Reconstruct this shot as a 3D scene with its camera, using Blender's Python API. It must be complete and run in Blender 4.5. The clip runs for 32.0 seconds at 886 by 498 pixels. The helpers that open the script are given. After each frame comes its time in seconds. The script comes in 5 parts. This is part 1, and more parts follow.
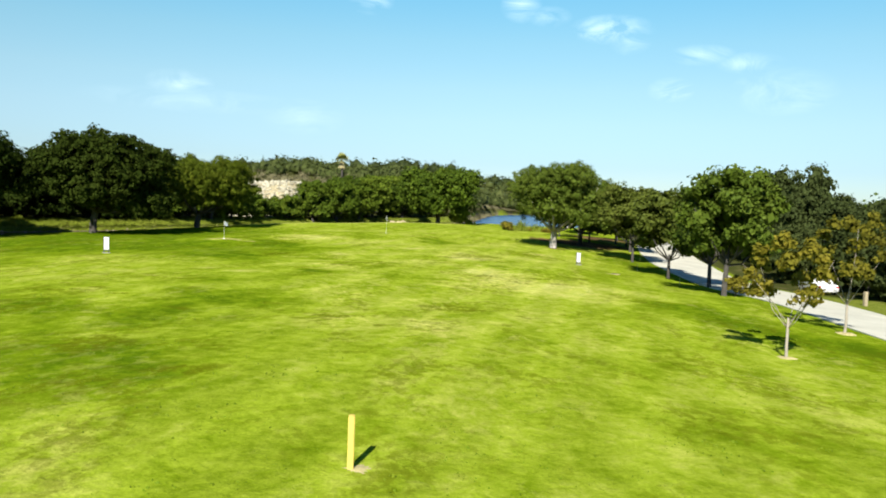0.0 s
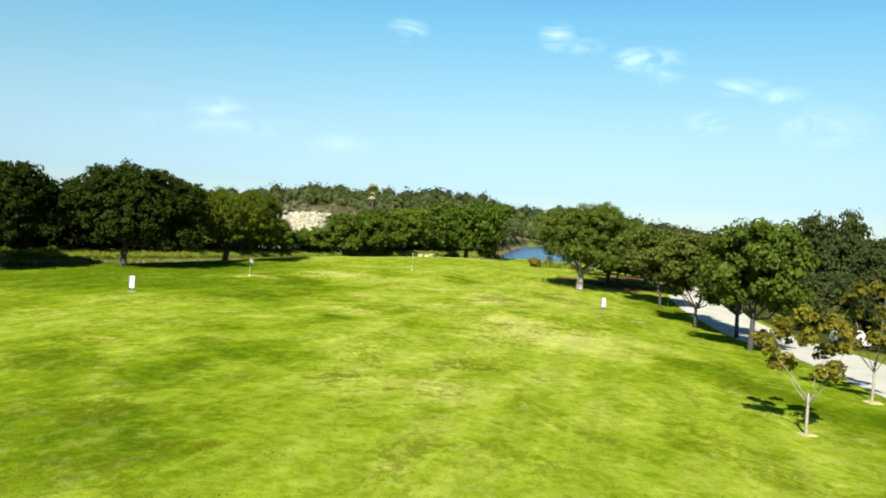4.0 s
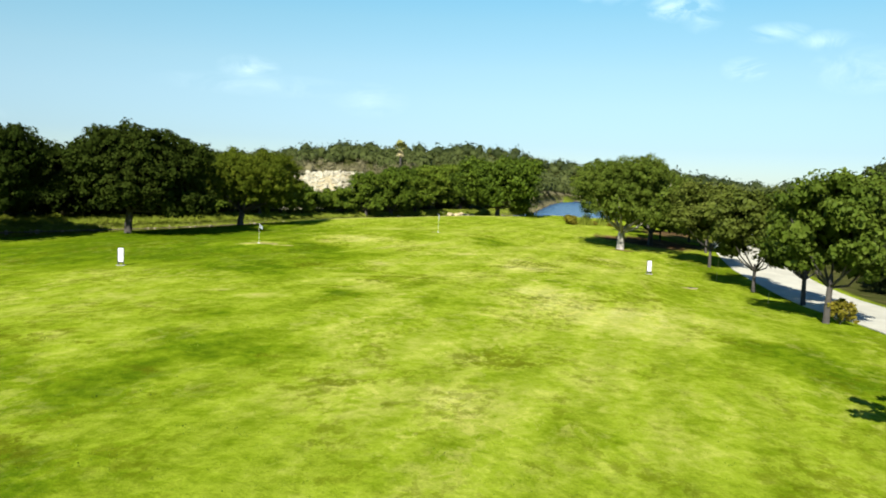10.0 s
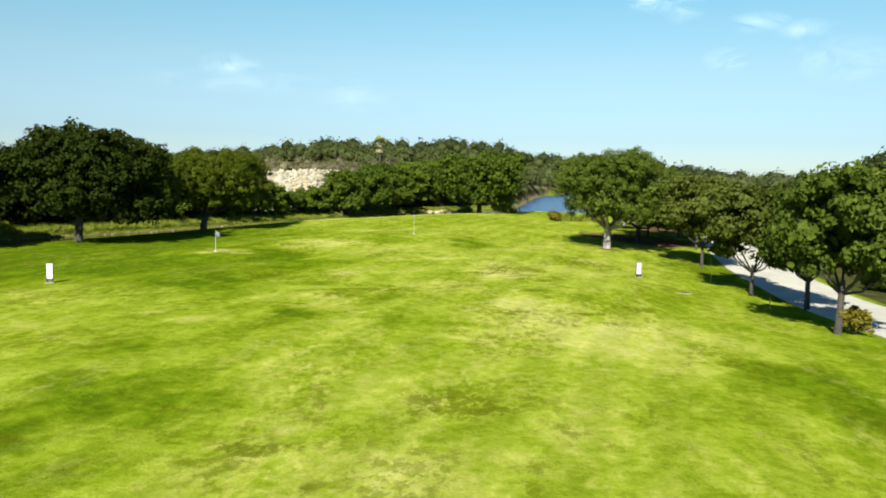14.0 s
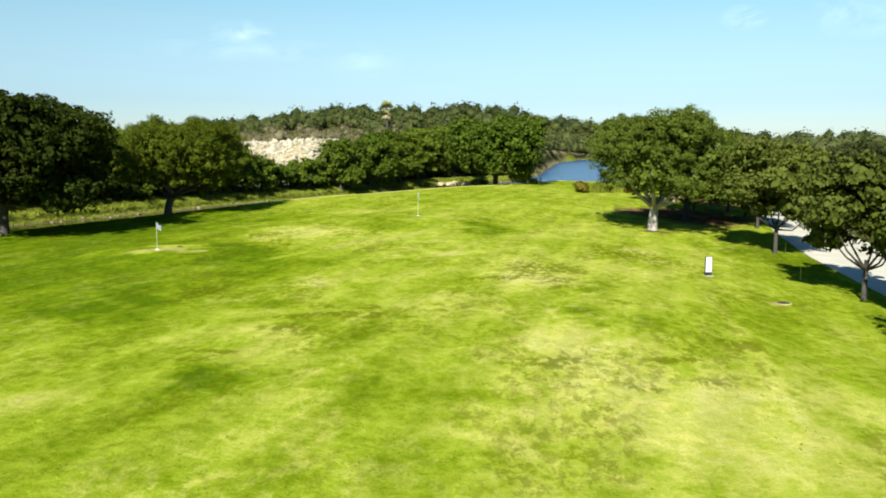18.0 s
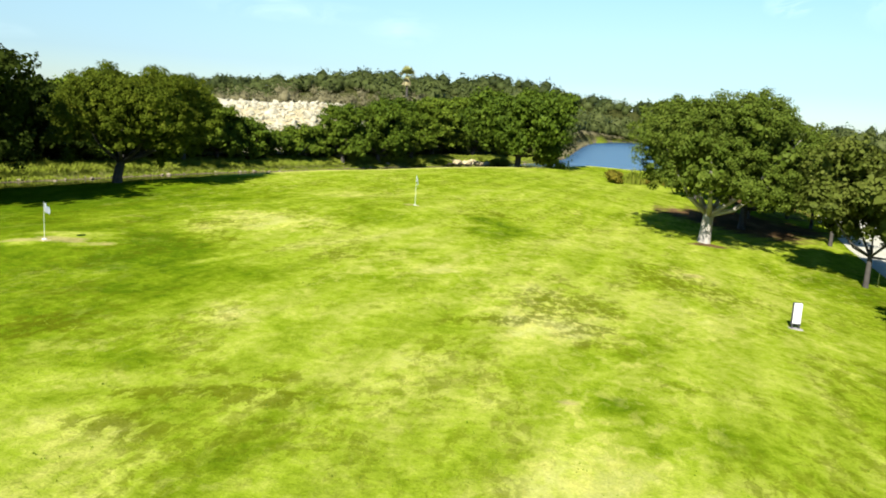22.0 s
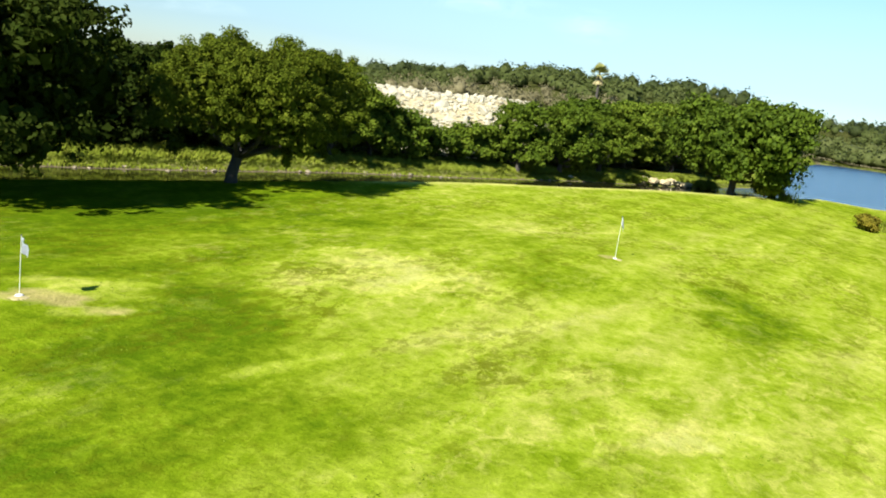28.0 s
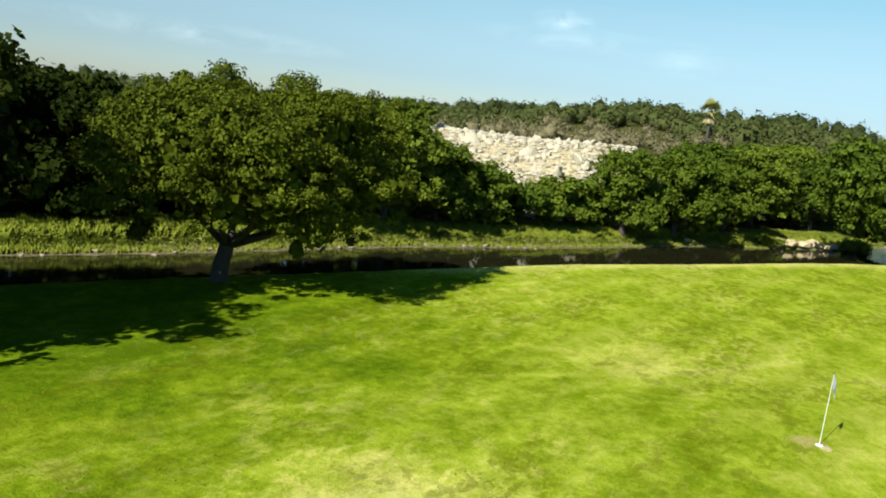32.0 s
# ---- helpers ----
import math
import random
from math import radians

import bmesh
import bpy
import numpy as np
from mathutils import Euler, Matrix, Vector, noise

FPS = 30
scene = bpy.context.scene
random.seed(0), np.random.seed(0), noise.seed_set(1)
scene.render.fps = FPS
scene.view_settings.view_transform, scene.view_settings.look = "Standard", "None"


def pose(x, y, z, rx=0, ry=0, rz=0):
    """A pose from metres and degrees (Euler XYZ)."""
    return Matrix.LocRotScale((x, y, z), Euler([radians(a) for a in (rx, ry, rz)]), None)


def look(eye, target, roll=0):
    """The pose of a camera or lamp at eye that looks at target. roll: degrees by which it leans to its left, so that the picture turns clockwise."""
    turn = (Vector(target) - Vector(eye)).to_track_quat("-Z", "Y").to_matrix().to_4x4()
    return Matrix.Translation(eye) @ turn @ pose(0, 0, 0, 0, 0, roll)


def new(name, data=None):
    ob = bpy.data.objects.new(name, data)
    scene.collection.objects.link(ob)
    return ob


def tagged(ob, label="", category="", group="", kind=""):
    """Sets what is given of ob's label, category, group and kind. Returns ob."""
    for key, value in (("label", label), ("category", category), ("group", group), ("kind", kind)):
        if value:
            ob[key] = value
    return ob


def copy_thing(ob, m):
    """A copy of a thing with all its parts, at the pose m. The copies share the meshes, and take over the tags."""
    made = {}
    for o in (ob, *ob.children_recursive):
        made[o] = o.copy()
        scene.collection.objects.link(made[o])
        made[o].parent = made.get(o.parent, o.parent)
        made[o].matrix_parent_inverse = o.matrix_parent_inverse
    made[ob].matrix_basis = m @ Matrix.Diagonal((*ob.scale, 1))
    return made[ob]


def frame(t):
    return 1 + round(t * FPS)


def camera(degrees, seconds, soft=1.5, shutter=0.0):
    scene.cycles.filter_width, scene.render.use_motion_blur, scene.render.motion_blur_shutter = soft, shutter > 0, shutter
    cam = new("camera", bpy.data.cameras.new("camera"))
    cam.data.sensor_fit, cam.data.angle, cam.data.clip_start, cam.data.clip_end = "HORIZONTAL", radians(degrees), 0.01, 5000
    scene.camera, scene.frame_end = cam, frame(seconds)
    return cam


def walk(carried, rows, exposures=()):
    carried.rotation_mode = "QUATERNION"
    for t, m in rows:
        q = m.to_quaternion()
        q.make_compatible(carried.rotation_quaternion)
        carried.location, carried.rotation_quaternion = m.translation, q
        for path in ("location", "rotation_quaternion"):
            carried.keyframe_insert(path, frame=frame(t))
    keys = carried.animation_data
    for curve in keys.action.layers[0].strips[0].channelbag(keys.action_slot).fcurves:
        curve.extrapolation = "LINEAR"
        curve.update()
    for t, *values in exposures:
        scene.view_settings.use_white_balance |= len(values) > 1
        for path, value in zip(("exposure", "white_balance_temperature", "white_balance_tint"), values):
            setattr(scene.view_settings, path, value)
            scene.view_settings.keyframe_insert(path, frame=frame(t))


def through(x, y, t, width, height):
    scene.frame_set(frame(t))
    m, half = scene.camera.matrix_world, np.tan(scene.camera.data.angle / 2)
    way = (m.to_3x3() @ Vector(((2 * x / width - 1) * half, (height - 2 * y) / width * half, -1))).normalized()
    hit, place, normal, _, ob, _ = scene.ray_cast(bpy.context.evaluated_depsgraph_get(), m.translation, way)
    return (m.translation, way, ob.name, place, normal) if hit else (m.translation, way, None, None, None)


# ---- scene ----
cam = camera(58.0, 32.0, soft=1.9)
PATH = [
    (0, (2.373, -2.787, 3.972), (2.24, -0.794, 3.857), 2.1),
    (0.5, (2.444, -2.823, 4.363), (2.303, -0.832, 4.244), 3.2),
    (1, (2.777, -2.509, 4.811), (2.611, -0.518, 4.733), 3.7),
    (1.5, (2.928, -2.475, 4.829), (2.746, -0.483, 4.848), 4.0),
    (2, (2.907, -2.534, 4.959), (2.718, -0.544, 5.019), 4.4),
    (2.5, (2.995, -2.544, 5.053), (2.799, -0.554, 5.11), 4.5),
    (3, (2.979, -2.632, 5.139), (2.777, -0.643, 5.187), 4.1),
    (3.5, (2.917, -2.506, 5.157), (2.709, -0.517, 5.163), 3.7),
    (5.5, (2.972, -3.023, 5.6), (2.747, -1.042, 5.44), 2.3),
    (6, (3.172, -3.563, 5.426), (2.944, -1.581, 5.288), 2.6),
    (6.5, (3.52, -3.759, 5.622), (3.278, -1.778, 5.486), 2.7),
    (7, (3.428, -2.95, 5.444), (3.184, -0.969, 5.309), 2.8),
    (7.5, (3.257, -1.749, 5.519), (3.015, 0.231, 5.372), 2.7),
    (8, (3.198, -0.491, 5.671), (2.95, 1.487, 5.51), 2.7),
    (8.5, (3.087, 0.819, 5.53), (2.828, 2.796, 5.366), 2.5),
    (9, (3.013, 1.971, 5.499), (2.743, 3.945, 5.33), 2.4),
    (9.5, (2.876, 3.141, 5.547), (2.595, 5.114, 5.378), 2.3),
    (10, (2.703, 4.226, 5.499), (2.412, 6.198, 5.336), 2.1),
    (10.5, (2.729, 5.278, 5.601), (2.424, 7.247, 5.434), 1.9),
    (11, (2.862, 6.121, 5.666), (2.543, 8.088, 5.495), 1.5),
    (11.5, (2.987, 6.735, 5.703), (2.658, 8.701, 5.53), 1.3),
    (12, (2.978, 7.199, 5.791), (2.647, 9.165, 5.624), 1.2),
    (12.5, (3.02, 7.613, 5.835), (2.693, 9.579, 5.677), 1.2),
    (13, (3.033, 8.035, 5.721), (2.727, 10.006, 5.568), 1.2),
    (13.5, (3.052, 8.493, 5.743), (2.773, 10.467, 5.583), 1.1),
    (14, (2.968, 9.357, 5.869), (2.711, 11.332, 5.694), 1.1),
    (14.5, (2.883, 10.261, 5.939), (2.644, 12.238, 5.749), 0.9),
    (16.5, (2.142, 17.722, 6.144), (1.909, 19.694, 5.911), 0.6),
    (17, (1.985, 19.635, 6.088), (1.737, 21.604, 5.846), 0.4),
    (17.5, (1.737, 21.543, 6.123), (1.471, 23.509, 5.872), 0.3),
    (18, (1.575, 23.405, 6.231), (1.281, 25.366, 5.971), 0.1),
    (18.5, (1.49, 25.112, 6.259), (1.173, 27.067, 5.983), 0.1),
    (19, (1.272, 26.871, 6.331), (0.952, 28.823, 6.036), 0.2),
    (19.5, (1.256, 28.509, 6.349), (0.932, 30.458, 6.04), 0.1),
    (20, (1.248, 30.015, 6.335), (0.918, 31.961, 6.013), 0.2),
    (20.5, (1.23, 31.569, 6.366), (0.89, 33.511, 6.026), 0.1),
    (21, (1.246, 33.211, 6.421), (0.895, 35.148, 6.066), 0.1),
    (21.5, (1.155, 34.806, 6.401), (0.806, 36.745, 6.051), 1.5),
    (22, (1.064, 36.277, 6.491), (0.722, 38.219, 6.16), 3.7),
    (22.5, (0.893, 38.013, 6.502), (0.442, 39.937, 6.196), 6.3),
    (23, (0.31, 40.673, 6.256), (-0.377, 42.525, 5.938), 6.5),
    (23.5, (-0.048, 41.837, 6.282), (-0.825, 43.641, 5.906), 6.1),
    (24, (-0.359, 42.604, 6.395), (-1.162, 44.395, 6.011), 5.4),
    (24.5, (-0.787, 43.618, 6.537), (-1.614, 45.404, 6.181), 5.0),
    (25, (-1.245, 44.891, 6.654), (-2.065, 46.684, 6.317), 5.3),
    (25.5, (-1.677, 46.252, 6.742), (-2.482, 48.052, 6.407), 5.9),
    (27.5, (-3.853, 50.927, 6.722), (-4.582, 52.752, 6.352), 7.8),
    (28, (-4.249, 52.137, 6.832), (-4.977, 53.96, 6.449), 8.0),
    (28.5, (-4.775, 53.486, 6.833), (-5.505, 55.307, 6.444), 8.0),
    (29, (-5.484, 54.9, 6.892), (-6.222, 56.716, 6.498), 8.0),
    (29.5, (-6.093, 56.18, 7.085), (-6.844, 57.991, 6.692), 8.1),
    (30, (-6.778, 57.767, 7.237), (-7.545, 59.571, 6.843), 8.1),
    (30.5, (-7.571, 59.401, 7.39), (-8.365, 61.195, 6.999), 8.2),
    (31, (-8.345, 61.436, 7.579), (-9.185, 63.209, 7.192), 7.9),
    (31.5, (-9.476, 63.758, 7.73), (-10.356, 65.513, 7.351), 7.9),
    (32, (-10.102, 66.585, 7.709), (-11.048, 68.317, 7.385), 7.2),
]
walk(cam, [(t, look(eye, target, roll)) for t, eye, target, roll in PATH], exposures=[(0.0, 1.19), (8.0, 1.21), (13.0, 1.12), (17.0, 1.16), (20.0, 1.27), (22.5, 1.38), (24.0, 1.50), (26.0, 1.38), (29.0, 1.42), (30.0, 1.18), (32.0, 1.07)])

# ---------------------------------------------------------------- light
SUN_EL, SUN_AZ = 35.0, 8.0          # height of the sun; degrees by which it stands west of due south
sun_dir = Vector((-math.sin(radians(SUN_AZ)) * math.cos(radians(SUN_EL)), -math.cos(radians(SUN_AZ)) * math.cos(radians(SUN_EL)), math.sin(radians(SUN_EL))))
sun_data = bpy.data.lights.new("sun", "SUN")
sun_data.energy, sun_data.angle, sun_data.color = 5.0, radians(0.53), (1.0, 0.95, 0.86)
sun = new("sun", sun_data)
sun.matrix_world = look(tuple(sun_dir * 300), (0, 0, 0))

world = bpy.data.worlds.new("world")
scene.world = world
world.use_nodes = True
wn, wl = world.node_tree.nodes, world.node_tree.links
wn.clear()


def wnode(kind, **values):
    n = wn.new(kind)
    for k, v in values.items():
        n.inputs[k].default_value = v
    return n


w_out = wn.new("ShaderNodeOutputWorld")
w_bg = wnode("ShaderNodeBackground", Strength=0.054 * 1.6)
w_sky = wn.new("ShaderNodeTexSky")
w_sky.sky_type, w_sky.sun_disc = "NISHITA", False
w_sky.sun_elevation, w_sky.sun_rotation = radians(SUN_EL), radians(180 + SUN_AZ)
w_sky.air_density, w_sky.dust_density, w_sky.ozone_density = 1.0, 0.2, 3.0
# the camera's vivid blue, then thin fair-weather wisps where the sky shows them
w_sat = wn.new("ShaderNodeHueSaturation")
w_sat.inputs["Saturation"].default_value = 0.95
w_tint = wn.new("ShaderNodeMixRGB")
w_tint.blend_type = "MULTIPLY"
w_tint.inputs[0].default_value = 1.0
w_tint.inputs[2].default_value = (0.74, 0.91, 1.04, 1)
wl.new(w_sky.outputs[0], w_sat.inputs["Color"])
wl.new(w_sat.outputs[0], w_tint.inputs[1])
w_co = wn.new("ShaderNodeTexCoord")
# tint by height to suit the camera: paler low down, then a clear cyan that deepens overhead
w_z = wn.new("ShaderNodeSeparateXYZ")
w_grade = wn.new("ShaderNodeValToRGB")
# The unseen part above 0.45 is dimmed to deepen the shade below.
height_tint = [(0.0, (0.92, 0.90, 0.93)), (0.05, (0.93, 0.90, 0.93)), (0.10, (1.18, 1.08, 0.95)), (0.14, (1.28, 1.20, 0.97)), (0.195, (1.23, 1.32, 1.03)), (0.25, (1.03, 1.40, 1.14)), (0.296, (0.88, 1.32, 1.22)), (0.33, (0.68, 1.12, 1.24)), (0.45, (0.60, 0.97, 1.10)), (0.70, (0.42, 0.62, 0.76)), (1.0, (0.40, 0.54, 0.66))]
while len(w_grade.color_ramp.elements) < len(height_tint):
    w_grade.color_ramp.elements.new(0.5)
for el, (p, c) in zip(w_grade.color_ramp.elements, height_tint):
    el.position, el.color = p, (c[0] / 1.6, c[1] / 1.6, c[2] / 1.6, 1)
w_clear = wn.new("ShaderNodeMixRGB")
w_clear.blend_type = "MULTIPLY"
w_clear.inputs[0].default_value = 1.0
wl.new(w_co.outputs["Generated"], w_z.inputs[0])
wl.new(w_z.outputs[2], w_grade.inputs[0])
wl.new(w_tint.outputs[0], w_clear.inputs[1])
wl.new(w_grade.outputs[0], w_clear.inputs[2])
w_map = wn.new("ShaderNodeMapping")
w_map.inputs["Scale"].default_value = (1.0, 1.0, 2.2)
w_n1 = wnode("ShaderNodeTexNoise", Scale=15.0, Detail=7.0, Roughness=0.62, Distortion=1.1)
w_r1 = wn.new("ShaderNodeValToRGB")
w_r1.color_ramp.elements[0].position, w_r1.color_ramp.elements[1].position = 0.40, 0.72
wl.new(w_co.outputs["Generated"], w_map.inputs[0])
wl.new(w_map.outputs[0], w_n1.inputs["Vector"])
wl.new(w_n1.outputs[0], w_r1.inputs[0])
# (direction, half width, half height, thickness)
CLOUDS_LOW = [((-0.160, 0.958, 0.238), 0.022, 0.014, 0.55), ((0.018, 0.971, 0.238), 0.020, 0.016, 0.6), ((0.052, 0.972, 0.226), 0.022, 0.010, 0.35), ((0.126, 0.968, 0.212), 0.040, 0.014, 0.9), ((0.148, 0.969, 0.199), 0.020, 0.014, 0.5),
          ((0.228, 0.956, 0.182), 0.030, 0.010, 0.5), ((0.280, 0.945, 0.172), 0.030, 0.010, 0.45), ((0.198, 0.969, 0.143), 0.022, 0.012, 0.55), ((0.317, 0.937, 0.140), 0.045, 0.022, 0.4), ((-0.376, 0.917, 0.128), 0.030, 0.014, 0.35), ((-0.24, 0.966, 0.098), 0.040, 0.018, 0.2)]
CLOUDS_HIGH = [((-0.353, 0.891, 0.285), 0.070, 0.020, 0.8), ((-0.020, 0.948, 0.318), 0.075, 0.022, 0.7), ((0.126, 0.946, 0.300), 0.085, 0.012, 0.6), ((0.300, 0.899, 0.322), 0.110, 0.030, 1.0), ((-0.728, 0.683, 0.060), 0.120, 0.012, 0.25), ((-0.360, 0.929, 0.110), 0.100, 0.012, 0.2), ((0.55, 0.80, 0.24), 0.10, 0.03, 0.6), ((-0.62, 0.72, 0.30), 0.12, 0.03, 0.6), ((0.2, 0.85, 0.48), 0.2, 0.05, 0.6)]
cover = None
for d, half_w, half_h, thick in CLOUDS_LOW + CLOUDS_HIGH:
    off = wn.new("ShaderNodeVectorMath")
    off.operation = "SUBTRACT"
    off.inputs[1].default_value = d
    sc = wn.new("ShaderNodeVectorMath")
    sc.operation = "MULTIPLY"
    sc.inputs[1].default_value = (1 / half_w, 0.5 / half_w, 1 / half_h)
    ln = wn.new("ShaderNodeVectorMath")
    ln.operation = "LENGTH"
    rg = wnode("ShaderNodeMapRange")
    rg.inputs[1].default_value, rg.inputs[2].default_value, rg.inputs[3].default_value, rg.inputs[4].default_value = 1.30, 0.05, 0.0, thick * 0.8
    wl.new(w_co.outputs["Generated"], off.inputs[0])
    wl.new(off.outputs[0], sc.inputs[0])
    wl.new(sc.outputs[0], ln.inputs[0])
    wl.new(ln.outputs["Value"], rg.inputs[0])
    if cover is None:
        cover = rg.outputs[0]
    else:
        ad = wn.new("ShaderNodeMath")
        ad.operation = "MAXIMUM"
        wl.new(cover, ad.inputs[0])
        wl.new(rg.outputs[0], ad.inputs[1])
        cover = ad.outputs[0]
w_mul = wn.new("ShaderNodeMath")
w_mul.operation = "MULTIPLY"
w_mix = wn.new("ShaderNodeMixRGB")
w_mix.inputs[2].default_value = (8.0, 9.4, 9.2, 1)
wl.new(w_r1.outputs[0], w_mul.inputs[0])
wl.new(cover, w_mul.inputs[1])
wl.new(w_mul.outputs[0], w_mix.inputs[0])
wl.new(w_clear.outputs[0], w_mix.inputs[1])
wl.new(w_mix.outputs[0], w_bg.inputs[0])
wl.new(w_bg.outputs[0], w_out.inputs[0])

# ---------------------------------------------------------------- materials
def material(name, rough=0.8, metal=0.0):
    m = bpy.data.materials.new(name)
    m.use_nodes = True
    b = m.node_tree.nodes["Principled BSDF"]
    b.inputs["Roughness"].default_value, b.inputs["Metallic"].default_value = rough, metal
    return m, m.node_tree.nodes, m.node_tree.links, b


def ramp_node(nodes, stops):
    r = nodes.new("ShaderNodeValToRGB")
    el = r.color_ramp.elements
    while len(el) < len(stops):
        el.new(0.5)
    for e, (p, c) in zip(el, stops):
        e.position, e.color = p, (*c, 1)
    return r


def noise_node(nodes, links, vec, scale, detail=4.0, rough=0.55, distort=0.0):
    n = nodes.new("ShaderNodeTexNoise")
    n.inputs["Scale"].default_value, n.inputs["Detail"].default_value = scale, detail
    n.inputs["Roughness"].default_value, n.inputs["Distortion"].default_value = rough, distort
    links.new(vec, n.inputs["Vector"])
    return n


def mix_node(nodes, links, fac, a, b, blend="MIX"):
    n = nodes.new("ShaderNodeMixRGB")
    n.blend_type = blend
    for sock, v in ((n.inputs[0], fac), (n.inputs[1], a), (n.inputs[2], b)):
        if isinstance(v, (int, float)):
            sock.default_value = v
        elif isinstance(v, tuple):
            sock.default_value = (*v, 1)
        else:
            links.new(v, sock)
    return n.outputs[0]


def math_node(nodes, links, op, a, b=0.0, clamp=False):
    n = nodes.new("ShaderNodeMath")
    n.operation, n.use_clamp = op, clamp
    for sock, v in ((n.inputs[0], a), (n.inputs[1], b)):
        if isinstance(v, (int, float)):
            sock.default_value = v
        else:
            links.new(v, sock)
    return n.outputs[0]


def bump_into(nodes, links, bsdf, height, strength=0.4, distance=0.05):
    n = nodes.new("ShaderNodeBump")
    n.inputs["Strength"].default_value, n.inputs["Distance"].default_value = strength, distance
    links.new(height, n.inputs["Height"])
    links.new(n.outputs[0], bsdf.inputs["Normal"])


def plain(name, colour, rough=0.6, metal=0.0, vary=0.25, scale=6.0, bump=0.15):
    m, n, l, b = material(name, rough, metal)
    co = n.new("ShaderNodeTexCoord").outputs["Object"]
    a = noise_node(n, l, co, scale, 5)
    c = noise_node(n, l, co, scale * 9, 3)
    f = math_node(n, l, "ADD", math_node(n, l, "MULTIPLY", a.outputs[0], 0.6), math_node(n, l, "MULTIPLY", c.outputs[0], 0.4))
    lo, hi = tuple(v * (1 - vary) for v in colour), tuple(min(1, v * (1 + vary)) for v in colour)
    r = ramp_node(n, [(0.3, lo), (0.7, hi)])
    l.new(f, r.inputs[0])
    l.new(r.outputs[0], b.inputs["Base Color"])
    if bump:
        bump_into(n, l, b, c.outputs[0], bump, 0.01)
    return m


def leaf_material(name, dark, mid, light, shine=0.6, through=0.10, gloss=0.05):
    """Foliage: colour differs from leaf to leaf and from bough to bough."""
    m, n, l, b = material(name, shine)
    geo, co = n.new("ShaderNodeNewGeometry"), n.new("ShaderNodeTexCoord").outputs["Object"]
    info = n.new("ShaderNodeObjectInfo")
    big, mid_n = noise_node(n, l, co, 0.35, 3), noise_node(n, l, co, 1.3, 2)
    f = math_node(n, l, "ADD", math_node(n, l, "MULTIPLY", geo.outputs["Random Per Island"], 0.24), math_node(n, l, "MULTIPLY", big.outputs[0], 0.42))
    f = math_node(n, l, "ADD", f, math_node(n, l, "MULTIPLY", mid_n.outputs[0], 0.34))
    f = math_node(n, l, "ADD", f, math_node(n, l, "MULTIPLY", math_node(n, l, "SUBTRACT", info.outputs["Random"], 0.5), 0.34))
    r = ramp_node(n, [(0.12, dark), (0.5, mid), (0.92, light)])
    l.new(f, r.inputs[0])
    l.new(r.outputs[0], b.inputs["Base Color"])
    b.inputs["Specular IOR Level"].default_value = gloss
    tr = n.new("ShaderNodeBsdfTranslucent")
    l.new(mix_node(n, l, 0.4, r.outputs[0], (0.16, 0.22, 0.02)), tr.inputs[0])
    mx = n.new("ShaderNodeMixShader")
    mx.inputs[0].default_value = through
    l.new(b.outputs[0], mx.inputs[1])
    l.new(tr.outputs[0], mx.inputs[2])
    l.new(mx.outputs[0], n["Material Output"].inputs[0])
    return m


M_OAK = leaf_material("oak leaves", (0.0175, 0.0325, 0.0036), (0.0499, 0.0754, 0.0078), (0.1061, 0.1334, 0.0193))
# Far below real leaf tones: deep shade and dim exposure put into the colour.
M_OAK_SHADE = leaf_material("shade-dark oak leaves", (0.0055, 0.0105, 0.0018), (0.0125, 0.0210, 0.0026), (0.0290, 0.0400, 0.0060), shine=0.7, through=0.06, gloss=0.015)
# Shade is put into this second oak tone: lower dark end, yellower light end.
M_OAK_MID = leaf_material("shaded olive oak leaves", (0.0157, 0.0275, 0.0022), (0.0532, 0.0732, 0.0054), (0.1385, 0.1555, 0.0150), shine=0.65, through=0.14, gloss=0.03)
M_BUSH = leaf_material("creekside leaves", (0.0153, 0.0315, 0.0035), (0.0588, 0.0910, 0.0073), (0.1369, 0.1737, 0.0180))
M_PALE = leaf_material("pale olive leaves", (0.0247, 0.0360, 0.0052), (0.0617, 0.0782, 0.0114), (0.1148, 0.1263, 0.0261))
M_AUTUMN = leaf_material("turning sycamore leaves", (0.052, 0.053, 0.007), (0.138, 0.124, 0.013), (0.270, 0.205, 0.030), through=0.3)
M_DOME = leaf_material("grey-green oak leaves", (0.0170, 0.0240, 0.0075), (0.0360, 0.0480, 0.0140), (0.0620, 0.0760, 0.0230), gloss=0.02)
M_FAR = leaf_material("far woodland leaves", (0.0230, 0.0330, 0.0085), (0.0490, 0.0630, 0.0170), (0.0860, 0.0970, 0.0330))
M_CREST = leaf_material("crest woodland leaves", (0.0167, 0.0251, 0.0078), (0.0335, 0.0446, 0.014), (0.0614, 0.0698, 0.0251))
M_DRY = leaf_material("dry grey brush", (0.0700, 0.0660, 0.0310), (0.1280, 0.1160, 0.0600), (0.1900, 0.1720, 0.0980))
M_REED = leaf_material("bank grass blades", (0.078, 0.115, 0.010), (0.130, 0.168, 0.016), (0.200, 0.212, 0.032), through=0.25)
M_PALM = leaf_material("palm fronds", (0.150, 0.170, 0.040), (0.250, 0.260, 0.080), (0.360, 0.350, 0.140))
M_PALM_DRY = leaf_material("dead palm fronds", (0.210, 0.175, 0.085), (0.330, 0.285, 0.145), (0.430, 0.380, 0.215))
M_BARK = plain("grey oak bark", (0.043, 0.038, 0.031), 0.9, vary=0.5, scale=3.0, bump=0.6)
